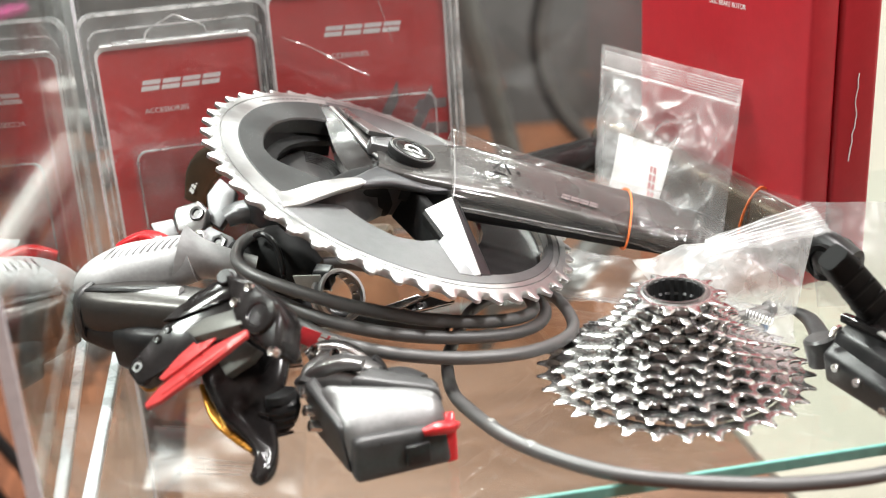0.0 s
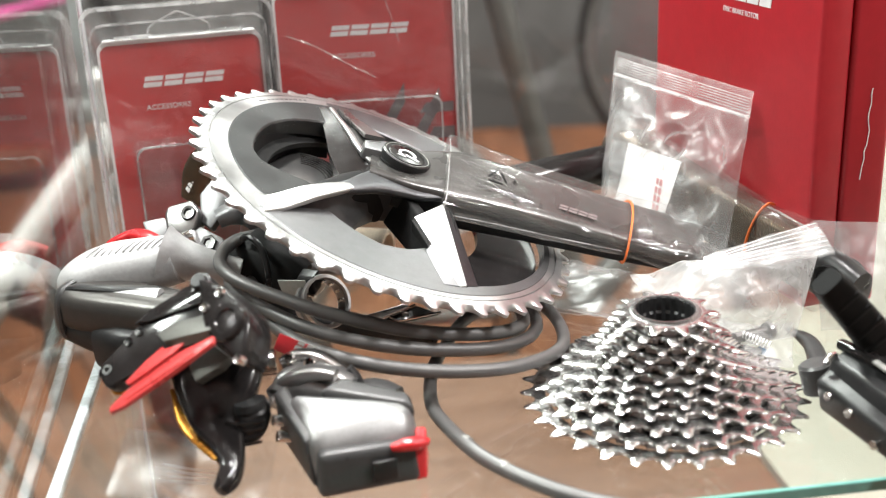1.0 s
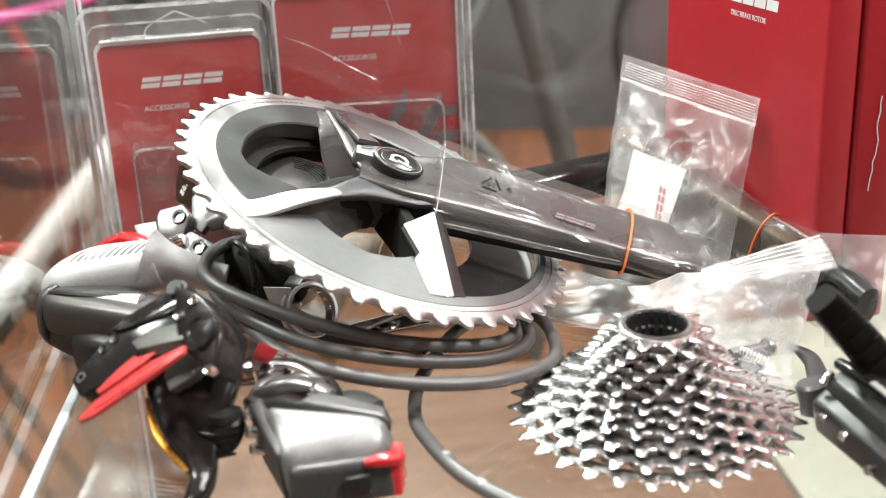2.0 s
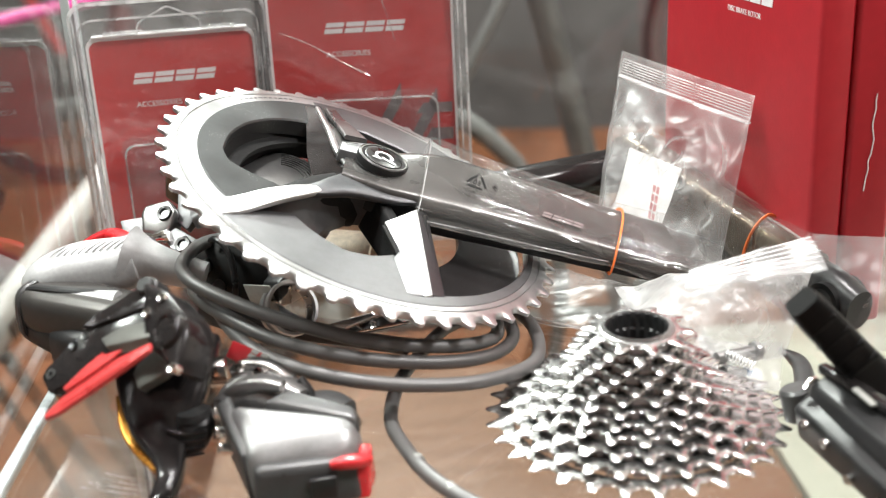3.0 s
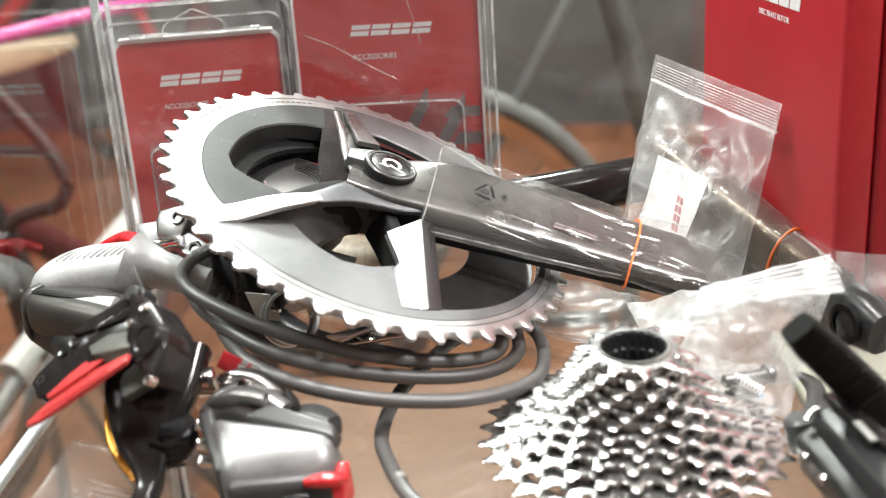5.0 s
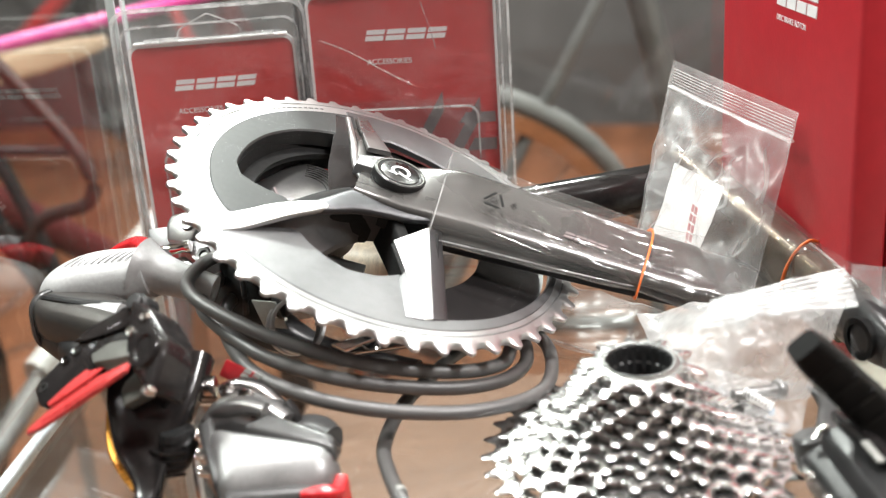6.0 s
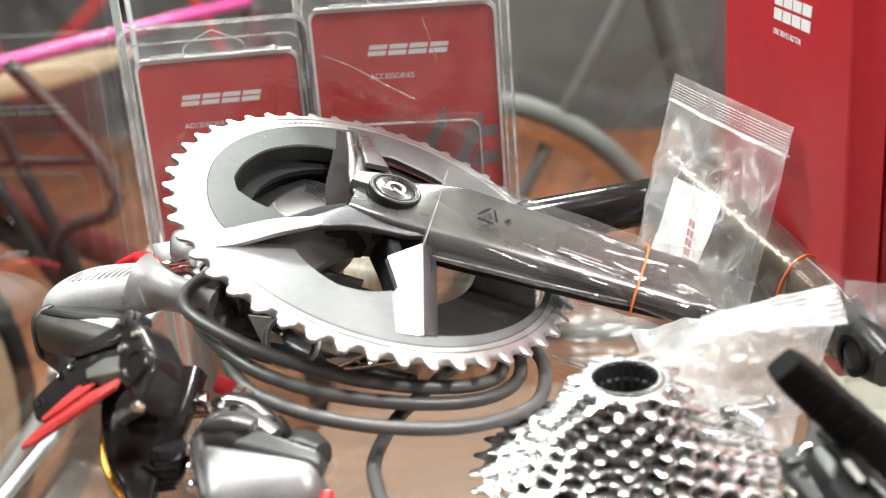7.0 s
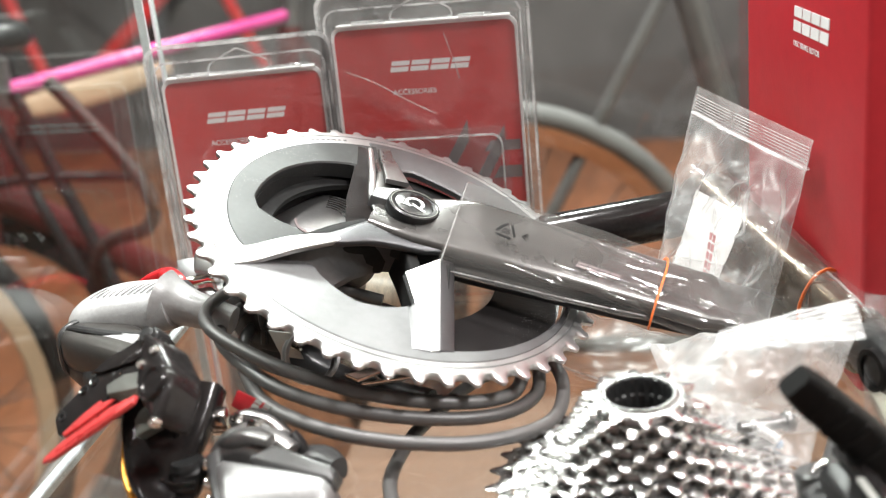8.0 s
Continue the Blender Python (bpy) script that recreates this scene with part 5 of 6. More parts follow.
part("link_pin", loft([(-0.0330, 0.4390, 0.0300), (-0.0300, 0.4385, 0.0250), (-0.0290, 0.4380, 0.0190)], [(0.0024, 0.0024), (0.0030, 0.0028), (0.0026, 0.0026)], 14, 2.6), BLACK_SATIN, rear, "black pivot")
part("end_block", block(0.0085, 0.0060, 0.0120, 0.0010, basis((-0.0676, 0.4440, 0.0305), (0.96, 0.1, 0.1), (0, -0.3, 0.95))), POLISHED, rear, "polished end block")
for k in range(4):
    part("groove", block(0.0088, 0.0004, 0.0009, 0, basis((-0.0676, 0.4411 + 0.0002 * k, 0.0270 + 0.0024 * k), (0.96, 0.1, 0.1), (0, -0.3, 0.95))), DARK_STEEL, rear)
for k, p in enumerate(((-0.0570, 0.4400, 0.0345), (-0.0480, 0.4370, 0.0335), (-0.0600, 0.4180, 0.0260), (-0.0590, 0.4140, 0.0200), (-0.0570, 0.4100, 0.0150))):
    part("bolt", lathe([(0.0007, 0.0016), (0.0012, 0.0004), (0.0014, 0.0016), (0.0022, 0.0018), (0.0024, 0.0010), (0.0024, -0.005)], 20, basis(p, (0, 0, 1), (-0.25, -0.7, 0.6) if k < 2 else (-0.85, -0.45, 0.3))), POLISHED, rear, "steel bolt")
PLATE = basis((-0.0580, 0.4540, 0.0330), (0.90, -0.05, -0.42), (0.15, -0.95, 0.28))
part("plate", block(0.015, 0.0075, 0.0016, 0.0005, PLATE), DARK_RED, rear, "red plate with white marks")
mark_blocks(2, 0.0030, 0.0042, 0.0012, 0.001, 0.0004, rear, PAD_GREY, PLATE @ Matrix.Translation((0.0005, 0, 0.0008)))


# ---- front derailleur and dark lever body under the ring ----
front = thing("front_derailleur", "silver front derailleur with hex bolts and a bronze cage", "derailleur")
FD = basis((-0.1195, 0.5555, 0.0510), (0.98, 0.17, 0.05), (-0.12, -0.72, 0.68))


part("bracket", eased(plate([(0.0003, 0.0227), (0.0088, 0.0308), (0.0165, 0.0203), (0.0133, 0.0110), (0.0048, 0.0016), (-0.0002, 0.0069)], -0.0075, -0.0020, None, FD), 0.0010), GREY_ANO, front, "silver bracket")
part("upper_plate", eased(plate([(-0.0176, 0.0129), (-0.0157, 0.0175), (-0.0024, 0.0183), (0.0017, 0.0106), (-0.0014, 0.0014), (-0.0077, -0.0003), (-0.0168, 0.0028)], -0.0080, 0.0030, None, FD), 0.0018, 3), FORGED, front, "silver clamp block")
part("clamp", eased(plate([(-0.0077, -0.0003), (0.0003, 0.0027), (0.0118, -0.0067), (0.0127, -0.0134), (0.0041, -0.0153), (-0.0022, -0.0082)], -0.0080, 0.0012, None, FD), 0.0012), GREY_ANO, front, "silver clamp plate")
part("wing", eased(plate([(-0.0316, 0.0147), (-0.0191, 0.0141), (-0.0167, 0.0036), (-0.0184, 0.0020), (-0.0277, 0.0022)], -0.0090, -0.0015, None, FD), 0.0015), GREY_ANO, front, "silver wing")
part("strap", eased(plate([(-0.0173, -0.0045), (-0.0081, -0.0051), (0.0018, -0.0156), (-0.0028, -0.0158), (-0.0145, -0.0084)], -0.0080, -0.0010, None, FD), 0.0010), GREY_ANO, front, "silver lower strap")
part("red_cover", loft([(-0.1668, 0.5565, 0.0435), (-0.1610, 0.5565, 0.0462), (-0.1530, 0.5560, 0.0485), (-0.1425, 0.5480, 0.0480), (-0.1370, 0.5430, 0.0440), (-0.1325, 0.5395, 0.0390)], [(0.0036, 0.0040), (0.0042, 0.0044), (0.0045, 0.0046), (0.0045, 0.0046), (0.0040, 0.0040), (0.0026, 0.0026)], 18, 4.5), RED_PLASTIC, front, "glossy red cover")
part("barrel", lathe([(0.0012, -0.0130), (0.0028, -0.0130), (0.0032, -0.0110), (0.0026, -0.0100), (0.0026, 0.0040), (0.0032, 0.0050), (0.0032, 0.0080), (0.0012, 0.0080)], 20, FD @ Matrix.Translation((-0.0105, -0.0020, 0.0025)) @ Matrix.Rotation(radians(90), 4, "Y")), POLISHED, front, "steel barrel")
part("barrel_end", lathe([(0.0004, -0.0148), (0.0020, -0.0146), (0.0024, -0.0138), (0.0024, -0.0128)], 20, FD @ Matrix.Translation((-0.0105, -0.0020, 0.0025)) @ Matrix.Rotation(radians(90), 4, "Y")), BRASS_AND_GLINT, front, "copper-coloured barrel end")
part("link", loft([FD @ V(p) for p in ((0.009, 0.006, -0.002), (0.018, 0.008, -0.003), (0.030, 0.004, -0.008))], [(0.006, 0.004), (0.008, 0.005), (0.006, 0.004)], 16, 4.0), GREY_ANO, front, "silver link")
part("lower_link", loft([FD @ V(p) for p in ((0.004, -0.014, -0.002), (0.014, -0.012, -0.004), (0.026, -0.010, -0.010))], [(0.004, 0.003), (0.006, 0.004), (0.005, 0.003)], 16, 4.0), BLACK_SATIN, front, "black lower link")
for x, y, z, r, n in ((-0.0045, 0.0105, 0.003, 0.0040, 24), (0.0042, -0.0080, 0.0014, 0.0046, 6)):
    part("bolt", lathe([(0.0008, 0.0002), (r * 0.5, 0.0002), (r * 0.55, 0.0012), (r * 0.9, 0.0014), (r, 0.0006), (r, -0.004)], n, FD @ Matrix.Translation((x, y, z))), DARK_STEEL, front, "dark hex bolt")
part("cage", loft([(-0.1350, 0.6050, 0.0520), (-0.1300, 0.6020, 0.0680), (-0.1180, 0.5960, 0.0780), (-0.1000, 0.5900, 0.0760)], [(0.0030, 0.0080), (0.0030, 0.0090), (0.0030, 0.0090), (0.0030, 0.0070)], 16, 4.0), SMOKED_BRONZE, front, "bronze-grey curved cage")
mark_blocks(5, 0.0022, 0.0032, 0.0008, 0.0004, 0.0003, front, PAPER, basis((-0.1355, 0.6000, 0.0580), (0.35, -0.15, 0.9), (-0.55, -0.75, 0.3)))

second = thing("second_shift_lever", "black shift lever lying under the chainring", "shift lever")
part("body", loft([(-0.1000, 0.5450, 0.0350), (-0.0850, 0.5350, 0.0400), (-0.0740, 0.5270, 0.0380), (-0.0640, 0.5240, 0.0340)], [(0.0130, 0.0150), (0.0160, 0.0180), (0.0130, 0.0150), (0.0080, 0.0100)], 22, 2.8), BLACK_MATTE, second, "matt black body")
part("rim", tube([(-0.0905, 0.5220, 0.0590), (-0.0860, 0.5180, 0.0610), (-0.0800, 0.5140, 0.0560), (-0.0775, 0.5110, 0.0450), (-0.0785, 0.5110, 0.0340)], 0.0016, 8, 5), BLACK_SATIN, second, "black curved rim")
part("hood", loft([(-0.1000, 0.5500, 0.0200), (-0.0780, 0.5400, 0.0130), (-0.0500, 0.5320, 0.0080), (0.0000, 0.5150, 0.0080)], [(0.0140, 0.0150), (0.0100, 0.0100), (0.0050, 0.0045), (0.0040, 0.0035)], 20, 3.0), BLACK_SATIN, second, "black lower housing")
CLAMP = basis((-0.0515, 0.5030, 0.0326), (0.3, 0.6, 0.74), (0.62, -0.64, 0.45))
for dz in (-0.0034, 0.0034):
    part("clamp_ring", lathe([(0.0112, dz - 0.0014), (0.0126, dz - 0.0014), (0.0130, dz), (0.0126, dz + 0.0014), (0.0112, dz + 0.0014)], 44, CLAMP, closed=True), SILVER, second, "chromed clamp ring")
part("clamp_band", lathe([(0.0108, -0.0030), (0.0120, -0.0030), (0.0120, 0.0030), (0.0108, 0.0030)], 44, CLAMP, closed=True), FORGED, second, "grey band between the rings")
for k in range(5):
    a = radians(-60 + 26 * k)
    part("clamp_pin", block(0.0030, 0.0016, 0.0040, 0.0004, CLAMP @ Matrix.Rotation(a, 4, "Z") @ Matrix.Translation((0.0112, 0, 0))), POLISHED, second, "small bright pin")
part("clamp_block", hexa([(-0.0640, 0.5060, 0.0370), (-0.0540, 0.5000, 0.0375), (-0.0520, 0.5090, 0.0380), (-0.0620, 0.5150, 0.0370)], [(-0.0630, 0.5060, 0.0450), (-0.0545, 0.5010, 0.0460), (-0.0525, 0.5090, 0.0470), (-0.0615, 0.5150, 0.0460)], 0.0014), BLACK_SATIN, second, "black clamp block")
part("block_edge", tube([(-0.0640, 0.5050, 0.0372), (-0.0592, 0.5020, 0.0374), (-0.0540, 0.4992, 0.0377)], 0.0008, 8, 4), POLISHED, second, "bright lower edge")
part("white_label", block(0.015, 0.0006, 0.015, 0.0002, basis((-0.0640, 0.5050, 0.0370), (0.9, -0.3, -0.1), (-0.2, -0.2, 0.95))), PAD_GREY, second, "pale label")
part("lever_tip", hexa([(-0.0335, 0.4990, 0.0250), (-0.0272, 0.4975, 0.0236), (-0.0100, 0.5025, 0.0290), (-0.0130, 0.5040, 0.0300)], [(-0.0343, 0.4980, 0.0271), (-0.0276, 0.4970, 0.0248), (-0.0106, 0.5020, 0.0302), (-0.0135, 0.5030, 0.0313)], 0.0007), POLISHED, second, "polished lever plate")
part("lever_frame", hexa([(-0.0240, 0.4990, 0.0205), (0.0030, 0.5010, 0.0255), (-0.0070, 0.5070, 0.0270), (-0.0260, 0.5010, 0.0215)], [(-0.0248, 0.4980, 0.0226), (0.0028, 0.5000, 0.0270), (-0.0078, 0.5055, 0.0288), (-0.0268, 0.4995, 0.0235)], 0.0006), BLACK_SATIN, second, "black lever frame")
for a, b, r in (((-0.0278, 0.4976, 0.0240), (-0.0083, 0.5048, 0.0295), 0.0006), ((-0.0253, 0.4970, 0.0231), (0.0040, 0.4993, 0.0277), 0.0006), ((-0.0200, 0.4996, 0.0258), (-0.0154, 0.4978, 0.0240), 0.0005)):
    part("frame_edge", tube([a, V(a).lerp(V(b), 0.5), b], r, 8, 4), POLISHED, second, "bright frame edge")
part("screw", lathe([(0.0006, 0.0012), (0.0010, 0.0002), (0.0012, 0.0012), (0.0018, 0.0014), (0.0020, -0.002)], 18, basis((-0.0128, 0.5000, 0.0258), (1, 0, 0), (0.1, -0.7, 0.7))), POLISHED, second, "steel screw")


# ---- black lever assembly beside the cassette ----
right = thing("black_brake_lever", "gloss black brake lever assembly lying on the glass", "brake lever")
part("body", hexa([(0.1635, 0.4440, 0.0030), (0.1830, 0.3880, 0.0030), (0.2150, 0.3880, 0.0030), (0.1880, 0.4560, 0.0030)], [(0.1602, 0.4415, 0.0185), (0.1830, 0.3860, 0.0150), (0.2180, 0.3880, 0.0250), (0.1765, 0.4545, 0.0262)], 0.0030), BLACK_SATIN, right, "black lever body")
part("cover", hexa([(0.1660, 0.4450, 0.0180), (0.1860, 0.3900, 0.0170), (0.2060, 0.3920, 0.0200), (0.1770, 0.4520, 0.0220)], [(0.1676, 0.4470, 0.0256), (0.1890, 0.3900, 0.0250), (0.2040, 0.3920, 0.0280), (0.1745, 0.4500, 0.0282)], 0.0022), BLACK_SATIN, right, "black upper cover")
part("pivot_cap", lathe([(0.0004, 0.0070), (0.0060, 0.0068), (0.0072, 0.0056), (0.0074, -0.0060)], 32, basis((0.1668, 0.4580, 0.0110), (1, 0, 0), (-0.25, 0.15, 0.95))), CASE_GREY, right, "grey rounded pivot cap")
LEVER_W, LEVER_N = V((0.75, 0.14, 0.65)), V((-0.32, 0.94, 0.17))
lever_line = [V((0.1590, 0.4320, 0.0665)), V((0.1640, 0.4350, 0.0604)), V((0.1740, 0.4405, 0.0485)), V((0.1900, 0.4490, 0.0290)), V((0.2080, 0.4590, 0.0090))]
part("upper_arm", loft(lever_line, [(0.0058, 0.0046), (0.0070, 0.0060), (0.0074, 0.0064), (0.0082, 0.0070), (0.0090, 0.0074)], 20, 4.0, LEVER_N), BLACK_DEEP, right, "satin black upper arm")
for k in range(4):
    p = lever_line[1].lerp(lever_line[3], 0.06 + 0.22 * k)
    part("ridge", block(0.0126 + 0.0008 * k, 0.0030, 0.0130 + 0.0006 * k, 0.0012, basis(p, LEVER_W, LEVER_N)), BLACK_DEEP, right, "black ridge")
part("hinge", loft([(0.1735, 0.4530, 0.0290), (0.1800, 0.4400, 0.0296), (0.1870, 0.4250, 0.0296), (0.1960, 0.4060, 0.0290)], [(0.0022, 0.0020), (0.0030, 0.0024), (0.0030, 0.0024), (0.0026, 0.0022)], 14, 4.0), BLACK_GLOSS, right, "black hinge rail")
part("slot_window", block(0.0030, 0.0115, 0.0012, 0.0004, basis((0.1826, 0.4250, 0.0312), (0.9, 0.42, 0), (0.1, -0.1, 1))), PAD_GREY, right, "pale slot")
part("clip", loft([(0.1650, 0.4440, 0.0245), (0.1672, 0.4455, 0.0268), (0.1700, 0.4465, 0.0276)], [(0.0012, 0.0010)] * 3, 10, 2.6), POLISHED, right, "bright spring clip")
part("nose", loft([(0.1683, 0.5180, 0.0062), (0.1712, 0.5145, 0.0058), (0.1742, 0.5080, 0.0060), (0.1750, 0.4960, 0.0070), (0.1720, 0.4700, 0.0080)], [(0.0008, 0.0008), (0.0024, 0.0014), (0.0036, 0.0022), (0.0040, 0.0030), (0.0050, 0.0040)], 16, 2.6), CASE_GREY, right, "grey hooked nose")
for p in ((0.1640, 0.4330, 0.0150), (0.1687, 0.4206, 0.0140), (0.1745, 0.4060, 0.0080)):
    part("bolt", lathe([(0.0005, 0.0010), (0.0009, 0.0004), (0.0010, 0.0012), (0.0018, 0.0012), (0.0020, 0.0006), (0.0020, -0.004)], 20, basis(p, (0, 0, 1), (-0.85, -0.5, 0.1))), POLISHED, right, "steel bolt head")
wrapper = part("loose_wrap", pillow([(0.186, 0.520, 0.004), (0.232, 0.520, 0.004), (0.236, 0.545, 0.048), (0.186, 0.548, 0.050)], lambda u, v: 0.007 * math.sin(math.pi * u) * math.sin(math.pi * min(v * 1.1, 1)), 18, 18, 0.003, 9), BAG)
tagged(wrapper, "crumpled clear plastic wrap lying on the shelf", "plastic wrap")
wrapper.name = "plastic_wrap"


# ---- zip bags ----
bag = thing("zip_bag", "clear zip bag with a white label, leaning on the crank arm", "zip bag")
sag = lambda u, v: 0.0045 * math.sin(math.pi * u) * math.sin(math.pi * min(1, (1 - v) * 0.95 + 0.05)) if v < 0.86 else 0.0002
part("film", pillow([(0.0855, 0.612, 0.014), (0.1420, 0.548, 0.014), (0.1655, 0.5960, 0.1040), (0.1050, 0.6970, 0.1085)], sag, 64, 64, 0.0012, 2, fold=0.0042), BAG, bag, "wrinkled clear film")
za, zb = V((0.1056, 0.6858, 0.0963)), V((0.1630, 0.5945, 0.0912))
out_n = V((-0.85, -0.45, 0.2)).normalized()
for k in range(7):
    up = V((0.0004, 0.0008, 0.0026)) * (0 if k == 0 else 0.35 + k * 0.52)
    line = [za + up + out_n * 0.0012, za.lerp(zb, 0.33) + up + out_n * 0.0022, za.lerp(zb, 0.66) + up + out_n * 0.0018, zb + up + out_n * 0.0012]
    if k == 0:
        # zip strip; the white reflection band on it is put in as milky film
        part("zip_strip", loft(line, [(0.0008, 0.0021)] * 4, 10, 2.6, (-0.85, -0.45, 0.2), 6), ZIP_FILM, bag, "zip strip, widened and whitened for the reflection along it")
    else:
        part("zip_ridge", tube(line, 0.00022, 6, 6), ZIP_FILM, bag)
lab = part("label", pillow([(0.0965, 0.6310, 0.0300), (0.1205, 0.6040, 0.0300), (0.1335, 0.6225, 0.0600), (0.1085, 0.6500, 0.0640)], lambda u, v: 0.0001, 10, 10, 0.0012, 5, 0.0001), PAPER, bag, "white paper label with red marks")
mark_blocks(5, 0.0036, 0.0046, 0.0010, 0.0012, 0.0002, lab, RED_INK, basis((0.1172, 0.5986, 0.0345), (0.30, 0.36, 0.88), (-0.72, -0.62, 0.3)))

small_bag = thing("zip_bag", "milky zip bag of small screws lying behind the cassette", "zip bag")
puff = lambda u, v: 0.009 * (math.sin(math.pi * u) * math.sin(math.pi * v)) ** 0.6
part("film", pillow([(0.1180, 0.4880, 0.0100), (0.1680, 0.5000, 0.0100), (0.1840, 0.5250, 0.0480), (0.0960, 0.5400, 0.0280)], puff, 36, 30, 0.005, 11, lump=lambda u, v: 0.006 * math.sin(math.pi * u) * math.sin(math.pi * v)), WHITE_BAG, small_bag, "crumpled milky film")
part("flap", pillow([(0.1250, 0.5060, 0.0400), (0.1850, 0.5060, 0.0490), (0.1815, 0.5310, 0.0562), (0.1280, 0.5200, 0.0430)], lambda u, v: 0.0005, 24, 12, 0.002, 4), WHITE_FLAP, small_bag, "ridged zip flap")
for k in range(6):
    t = k / 6
    part("zip_ridge", tube([V((0.1262, 0.5085, 0.0415)).lerp(V((0.1288, 0.5190, 0.0442)), t), V((0.155, 0.5090, 0.0472)).lerp(V((0.156, 0.526, 0.0514)), t), V((0.1835, 0.5090, 0.0520)).lerp(V((0.1810, 0.5305, 0.0574)), t)], 0.00022, 6, 5), ZIP_FILM, small_bag)
part("lower_film", pillow([(0.1380, 0.4780, 0.0030), (0.1642, 0.4866, 0.0012), (0.1690, 0.5100, 0.0130), (0.1300, 0.5100, 0.0150)], lambda u, v: 0.003 * math.sin(math.pi * u) * math.sin(math.pi * v), 18, 18, 0.004, 21), BAG, small_bag, "clear wrinkled film")
part("screw", lathe([(0.0004, -0.0200), (0.0024, -0.0195), (0.0026, 0.0000), (0.0040, 0.0004), (0.0044, 0.0022), (0.0034, 0.0040), (0.0010, 0.0042)], 20, basis((0.1545, 0.5020, 0.0125), (0, 0, 1), (0.86, 0.50, -0.08))), FORGED, small_bag, "steel screw with a round head")
coil_a, coil_b = V((0.1415, 0.4945, 0.0150)), V((0.1530, 0.4867, 0.0125))
coil_x = (coil_b - coil_a).normalized()
coil_y = coil_x.cross(V((0, 0, 1))).normalized()
coil_z = coil_x.cross(coil_y)
part("spring", tube([coil_a.lerp(coil_b, k / 72) + coil_y * 0.0019 * math.cos(k * math.pi / 4) + coil_z * 0.0019 * math.sin(k * math.pi / 4) for k in range(73)], 0.00038, 6, 1), PAPER, small_bag, "small white coil spring")
part("thread_lock", lathe([(0.0004, -0.0018), (0.0018, -0.0014), (0.0020, 0.0014), (0.0004, 0.0018)], 16, basis((0.1522, 0.4975, 0.0050), (0, 0, 1), (0.7, -0.7, 0))), BLUE_PLASTIC, small_bag, "blue patch on a thread")
part("pin", tube([(0.1400, 0.4880, 0.0080), (0.1460, 0.4930, 0.0065), (0.1518, 0.4972, 0.0050)], 0.0014, 10, 3), FORGED, small_bag, "steel pin")
clear = part("clear_film", pillow([(0.0250, 0.575, 0.004), (0.1150, 0.520, 0.004), (0.1300, 0.565, 0.012), (0.0500, 0.610, 0.014)], lambda u, v: 0.003 * math.sin(math.pi * u) * math.sin(math.pi * v), 30, 20, 0.003, 31), FILM_SHEET)
clear.name = "film"
clear_thing = thing("plastic_film", "crumpled clear plastic film under the crank arm", "plastic film")
clear.parent = clear_thing
part("folded_edge", tube([(0.0250, 0.575, 0.0055), (0.0560, 0.5560, 0.0050), (0.0880, 0.5370, 0.0052), (0.1150, 0.520, 0.0050)], 0.0006, 6, 5), RIM_CLEAR, clear_thing, "bright folded edge")

sheet = part("clear_film", pillow([(-0.125, 0.392, 0.0012), (-0.060, 0.378, 0.0012), (-0.062, 0.425, 0.0030), (-0.130, 0.440, 0.0030)], lambda u, v: 0.0006, 30, 24, 0.0004, 41), THIN_SHEET)
sheet.name = "film"
sheet_thing = thing("plastic_film", "thin creased clear film lying on the glass", "plastic film")
sheet.parent = sheet_thing
for k in range(4):
    part("crease", tube([(-0.112 + 0.002 * k, 0.4000 + 0.0035 * k, 0.0032), (-0.095 + 0.001 * k, 0.3965 + 0.003 * k, 0.0034), (-0.078, 0.3950 + 0.0026 * k, 0.0031)], 0.00022, 5, 4), RIM_CLEAR, sheet_thing, "fine whitish crease")

strap = thing("strap", "black strap standing between the bag and the carton", "strap")
part("band", loft([(0.1500, 0.6580, 0.0900), (0.1540, 0.6520, 0.0800), (0.1600, 0.6420, 0.0520), (0.1620, 0.6380, 0.0200), (0.1620, 0.6370, 0.0010)], [(0.0030, 0.0008), (0.0050, 0.0012), (0.0055, 0.0012), (0.0050, 0.0012), (0.0050, 0.0012)], 14, 5.0, (-0.8, -0.5, 0.2)), BLACK_SATIN, strap, "black webbing band")
part("stitch", loft([(0.1530, 0.6520, 0.0830), (0.1580, 0.6435, 0.0600)], [(0.0004, 0.0003)] * 2, 6, 2.0, (-0.8, -0.5, 0.2)), GREY_INK, strap, "grey stitching")



# ---- bicycles in the shop behind ----
def wheel(name, parent, centre, turn, rim_material, r=0.33, tyre=None):
    w = part(name, lathe([(r - 0.012 + 0.013 * math.cos(2 * math.pi * k / 10), 0.013 * math.sin(2 * math.pi * k / 10)) for k in range(10)], 48, closed=True), tyre or TYRE, parent, "grey tyre" if tyre else "black tyre")
    w.matrix_local = Matrix.Translation(centre) @ turn
    part("rim", lathe([(r - 0.042, -0.009), (r - 0.024, -0.011), (r - 0.020, 0), (r - 0.024, 0.011), (r - 0.042, 0.009)], 48, closed=True), rim_material, w, "wheel rim")
    part("wheel_hub", lathe([(0.012, -0.045), (0.022, -0.04), (0.014, 0), (0.022, 0.04), (0.012, 0.045)], 20), FRAME_GREY, w)
    sp = bmesh.new()
    for k in range(16):
        a = 2 * math.pi * k / 16
        d = V((math.cos(a), math.sin(a), 0))
        tube([d * 0.018 + V((0, 0, 0.03 * (-1) ** k)), d * 0.15 + V((0, 0, 0.015 * (-1) ** k)), d * (r - 0.04)], 0.0012, 4, 1, sp)
    part("spokes", sp, FRAME_GREY, w)
    return w


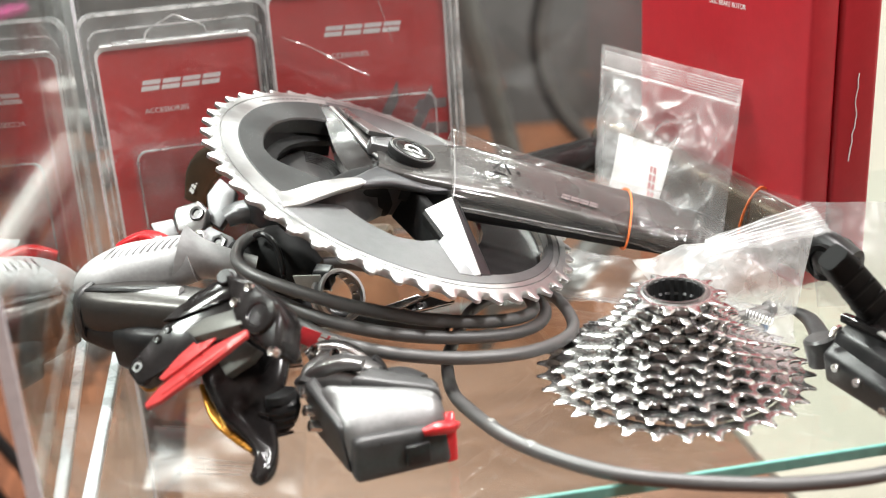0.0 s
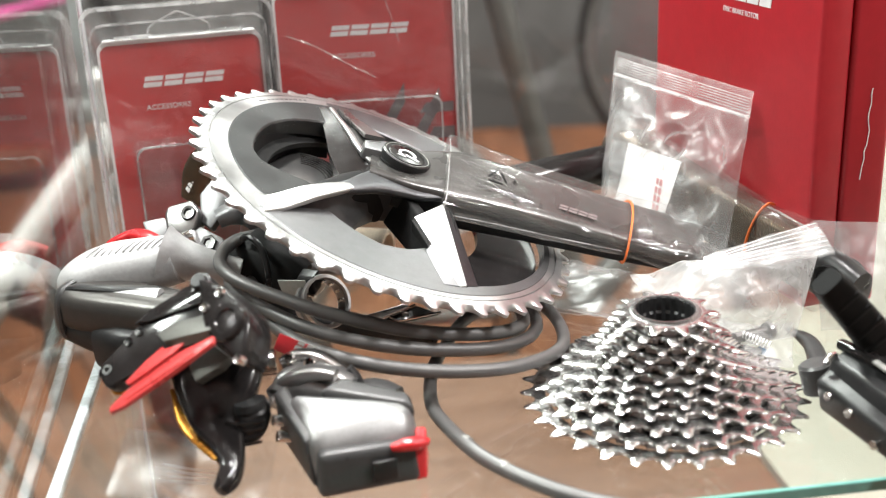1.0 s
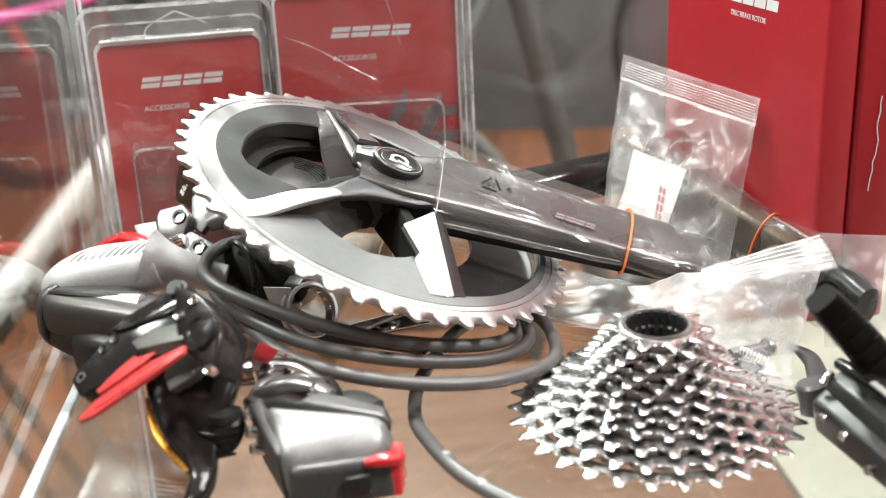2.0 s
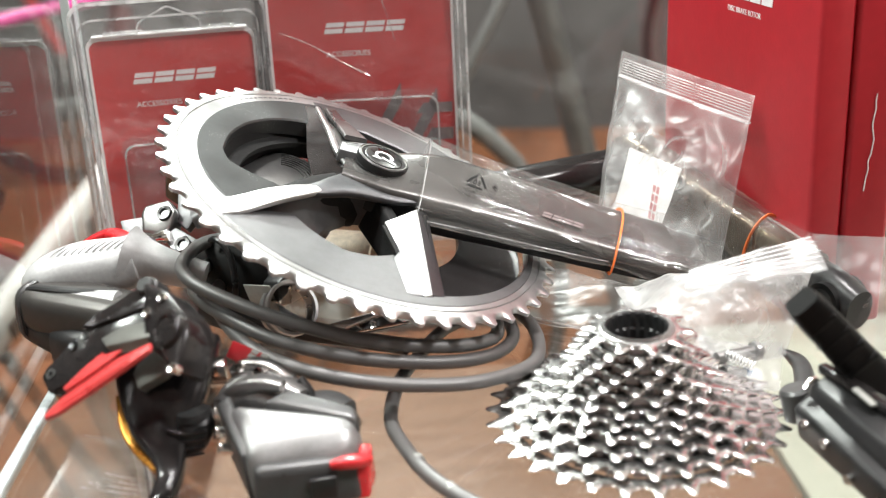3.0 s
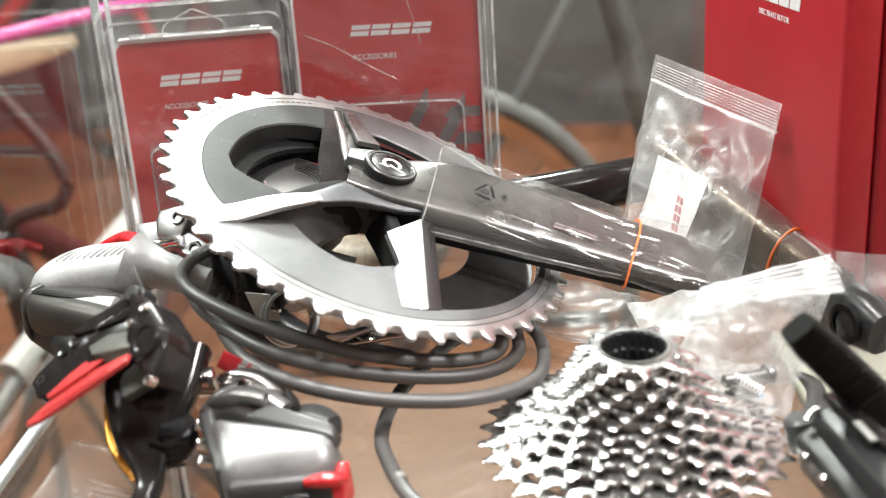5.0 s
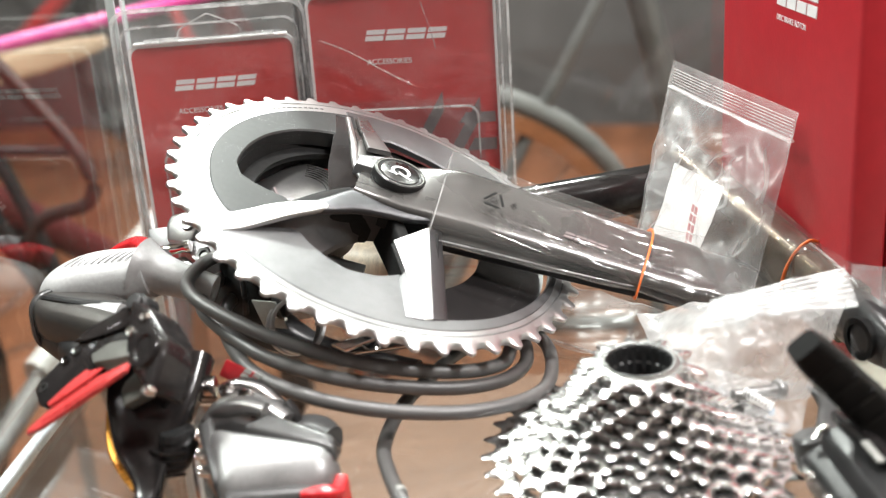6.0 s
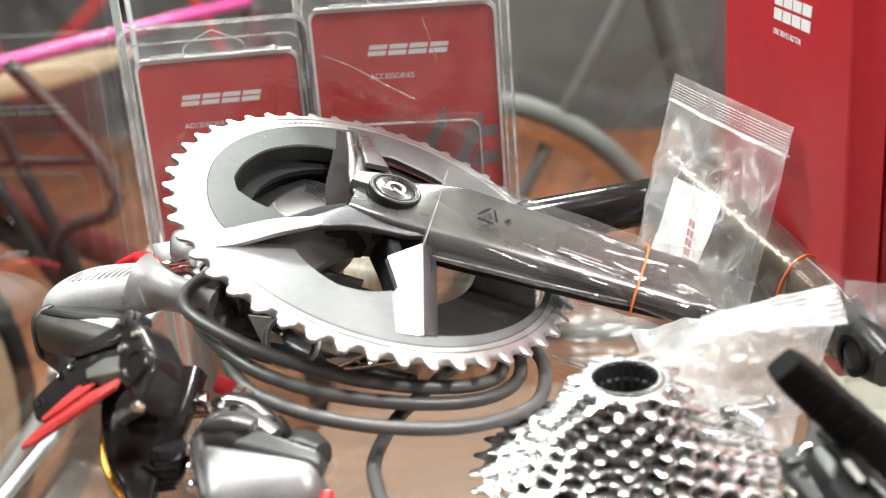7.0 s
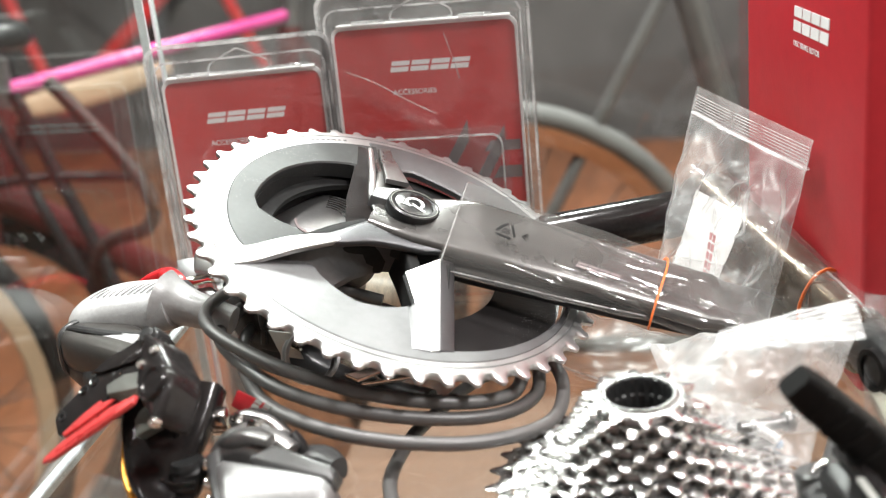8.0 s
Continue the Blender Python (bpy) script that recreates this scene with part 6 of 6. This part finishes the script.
def bicycle(label, x, y, heading, paint, rim_material, top_paint=None, fork_paint=None, k=1.0, tyre=None):
    b = thing("bicycle", label, "bicycle", pose(x, y, -0.62, 0, 0, heading), "bicycles standing in the shop")
    side = Matrix.Rotation(radians(90), 4, "X")
    wheel("wheel", b, (-0.5 * k, 0, 0.333 * k), side, rim_material, 0.33 * k, tyre)
    wheel("wheel", b, (0.5 * k, 0, 0.333 * k), side, rim_material, 0.33 * k, tyre)
    j = dict(bb=(-0.08, 0, 0.28), seat=(-0.22, 0, 0.80), head=(0.33, 0, 0.78), headlow=(0.37, 0, 0.66), rear=(-0.5, 0, 0.333), fork=(0.5, 0, 0.333))
    for n, a, c, r, mt in (("down_tube", "bb", "headlow", 0.022, paint), ("top_tube", "seat", "head", 0.018 if k == 1.0 else 0.0085, top_paint or paint), ("seat_tube", "bb", "seat", 0.017, paint), ("head_tube", "head", "headlow", 0.02, paint), ("fork", "headlow", "fork", 0.015, fork_paint or paint), ("chain_stay", "bb", "rear", 0.010, paint), ("seat_stay", "seat", "rear", 0.008, paint)):
        p, q = V(j[a]) * k, V(j[c]) * k
        part(n, tube([p, p.lerp(q, 0.5), q], r, 12, 3), mt, b)
    part("saddle", loft([V(p) * k for p in ((-0.36, 0, 0.96), (-0.26, 0, 0.965), (-0.12, 0, 0.955))], [(0.065, 0.02), (0.05, 0.022), (0.018, 0.015)], 16, 2.6), BLACK_SATIN, b, "black saddle")
    part("seat_post", tube([V(p) * k for p in ((-0.22, 0, 0.80), (-0.235, 0, 0.87), (-0.25, 0, 0.955))], 0.0135, 10, 3), FRAME_GREY, b)
    part("handlebar", tube([V(p) * k for p in ((0.47, -0.20, 0.76), (0.50, -0.21, 0.83), (0.44, -0.21, 0.90), (0.36, -0.18, 0.90), (0.33, 0, 0.90), (0.36, 0.18, 0.90), (0.44, 0.21, 0.90), (0.50, 0.21, 0.83), (0.47, 0.20, 0.76))], 0.014, 10, 4), BLACK_SATIN, b, "black drop handlebar")
    part("stem", tube([V(p) * k for p in ((0.33, 0, 0.78), (0.325, 0, 0.85), (0.33, 0, 0.90))], 0.016, 10, 3), FRAME_GREY, b)
    return b


bicycle("grey bicycle with copper-coloured rims", 0.208, 1.440, 25, FRAME_GREY, COPPER, None, None, 0.9, TYRE_GREY)


def folding_bicycle(label, rear, heading, paint):
    """Small wheels and one thick sloping beam; x points ahead from the rear axle."""
    b = thing("folding_bicycle", label, "bicycle", pose(rear[0], rear[1], -0.62, 0, 0, heading), "bicycles standing in the shop")
    side = Matrix.Rotation(radians(90), 4, "X")
    wheel("wheel", b, (0, 0, 0.202), side, TYRE, 0.2)
    wheel("wheel", b, (0.93, 0, 0.202), side, TYRE, 0.2)
    beam = part("beam", loft([(0.30, 0, 0.392), (0.40, 0, 0.424), (0.52, 0, 0.462), (0.72, 0, 0.528)], [(0.014, 0.019), (0.016, 0.022), (0.017, 0.023), (0.016, 0.021)], 16, 2.4), paint, b, "pale painted beam with dark marks")
    for k in range(5):
        x = 0.34 + 0.052 * k
        part("mark_block", block(0.030, 0.0010, 0.018, 0.004, Matrix.Translation((x, -0.0165, 0.3685 + 0.32 * (x - 0.24))) @ Matrix.Rotation(radians(-17.6), 4, "Y")), DARK_INK, beam)
    part("rear_stay", tube([(0.31, 0, 0.392), (0.16, 0, 0.31), (0, 0, 0.202)], 0.011, 10, 3), FRAME_GREY, b)
    part("head_tube", tube([(0.71, 0, 0.60), (0.725, 0, 0.53), (0.74, 0, 0.46)], 0.020, 12, 3), paint, b)
    part("fork", tube([(0.74, 0, 0.46), (0.80, 0.03, 0.34), (0.93, 0.03, 0.202)], 0.012, 10, 4), paint, b)
    return b


folding_bicycle("folding bicycle with a pale lettered beam", (-0.535, 0.620), 81.8, PALE_PAINT)
bicycle("road bicycle with pale cream wheel rims", -1.14, 0.400, 232, FRAME_GREY, BEIGE)
small = bicycle("small red bicycle with a pink top tube", -0.62, 1.41, 243, MAROON, TYRE, PINK, None, 0.8)
part("tube_pad", loft([(0.03, 0, 0.606), (0.09, 0, 0.603), (0.18, 0, 0.600), (0.27, 0, 0.598)], [(0.006, 0.008), (0.010, 0.016), (0.010, 0.018), (0.006, 0.008)], 14, 3.0), BEIGE, small, "beige padding under the top tube")
for ob in small.children:
    if ob.name.split(".")[0] in ("top_tube", "tube_pad"):
        ob.location.z += 0.018
bicycle("grey road bicycle standing by the wall", 1.0, 2.5, -25, FRAME_GREY, FRAME_GREY)
bicycle("red road bicycle standing by the wall", -1.7, 2.7, 15, FRAME_RED, TYRE)
bicycle("grey road bicycle standing further along", 2.1, 2.85, 15, FRAME_GREY, PALE_PAINT)

# ---- dark stand between the bicycles ----
stand = thing("bicycle_stand", "dark metal bicycle stand on the wooden floor", "bicycle stand")
A, B = V((-0.641, 1.1, -0.009)), V((-0.589, 1.1, -0.15))
part("upright", tube([A + V((-0.016, 0, 0.045)), A.lerp(B, 0.5), B, B + (B - A) * 0.9, V((B.x + 0.22, 1.12, -0.62))], 0.0075, 10, 4), BLACK_SATIN, stand, "dark slanting upright")
C, D = V((-0.681, 1.1, -0.017)), V((-0.659, 1.1, -0.073))
part("upright", tube([C + V((-0.016, 0, 0.045)), C.lerp(D, 0.5), D, D + (D - C) * 1.5, V((D.x + 0.20, 1.14, -0.62))], 0.0065, 10, 4), BLACK_SATIN, stand, "dark slanting upright")
part("crossbar", tube([V((-0.702, 1.1, -0.066)), V((-0.702, 1.1, -0.066)).lerp(V((-0.552, 1.1, -0.051)), 0.5), V((-0.516, 1.1, -0.060))], 0.0055, 10, 3), BLACK_SATIN, stand, "dark crossbar")
part("hoop", tube([V((-0.610, 1.1, 0.048)), V((-0.564, 1.1, -0.005)), V((-0.517, 1.1, -0.07)), V((-0.52, 1.1, -0.116)), V((-0.599, 1.1, -0.163)), V((-0.60, 1.12, -0.40)), V((-0.62, 1.14, -0.62))], 0.0080, 10, 5), RUST, stand, "dark red-brown hoop")
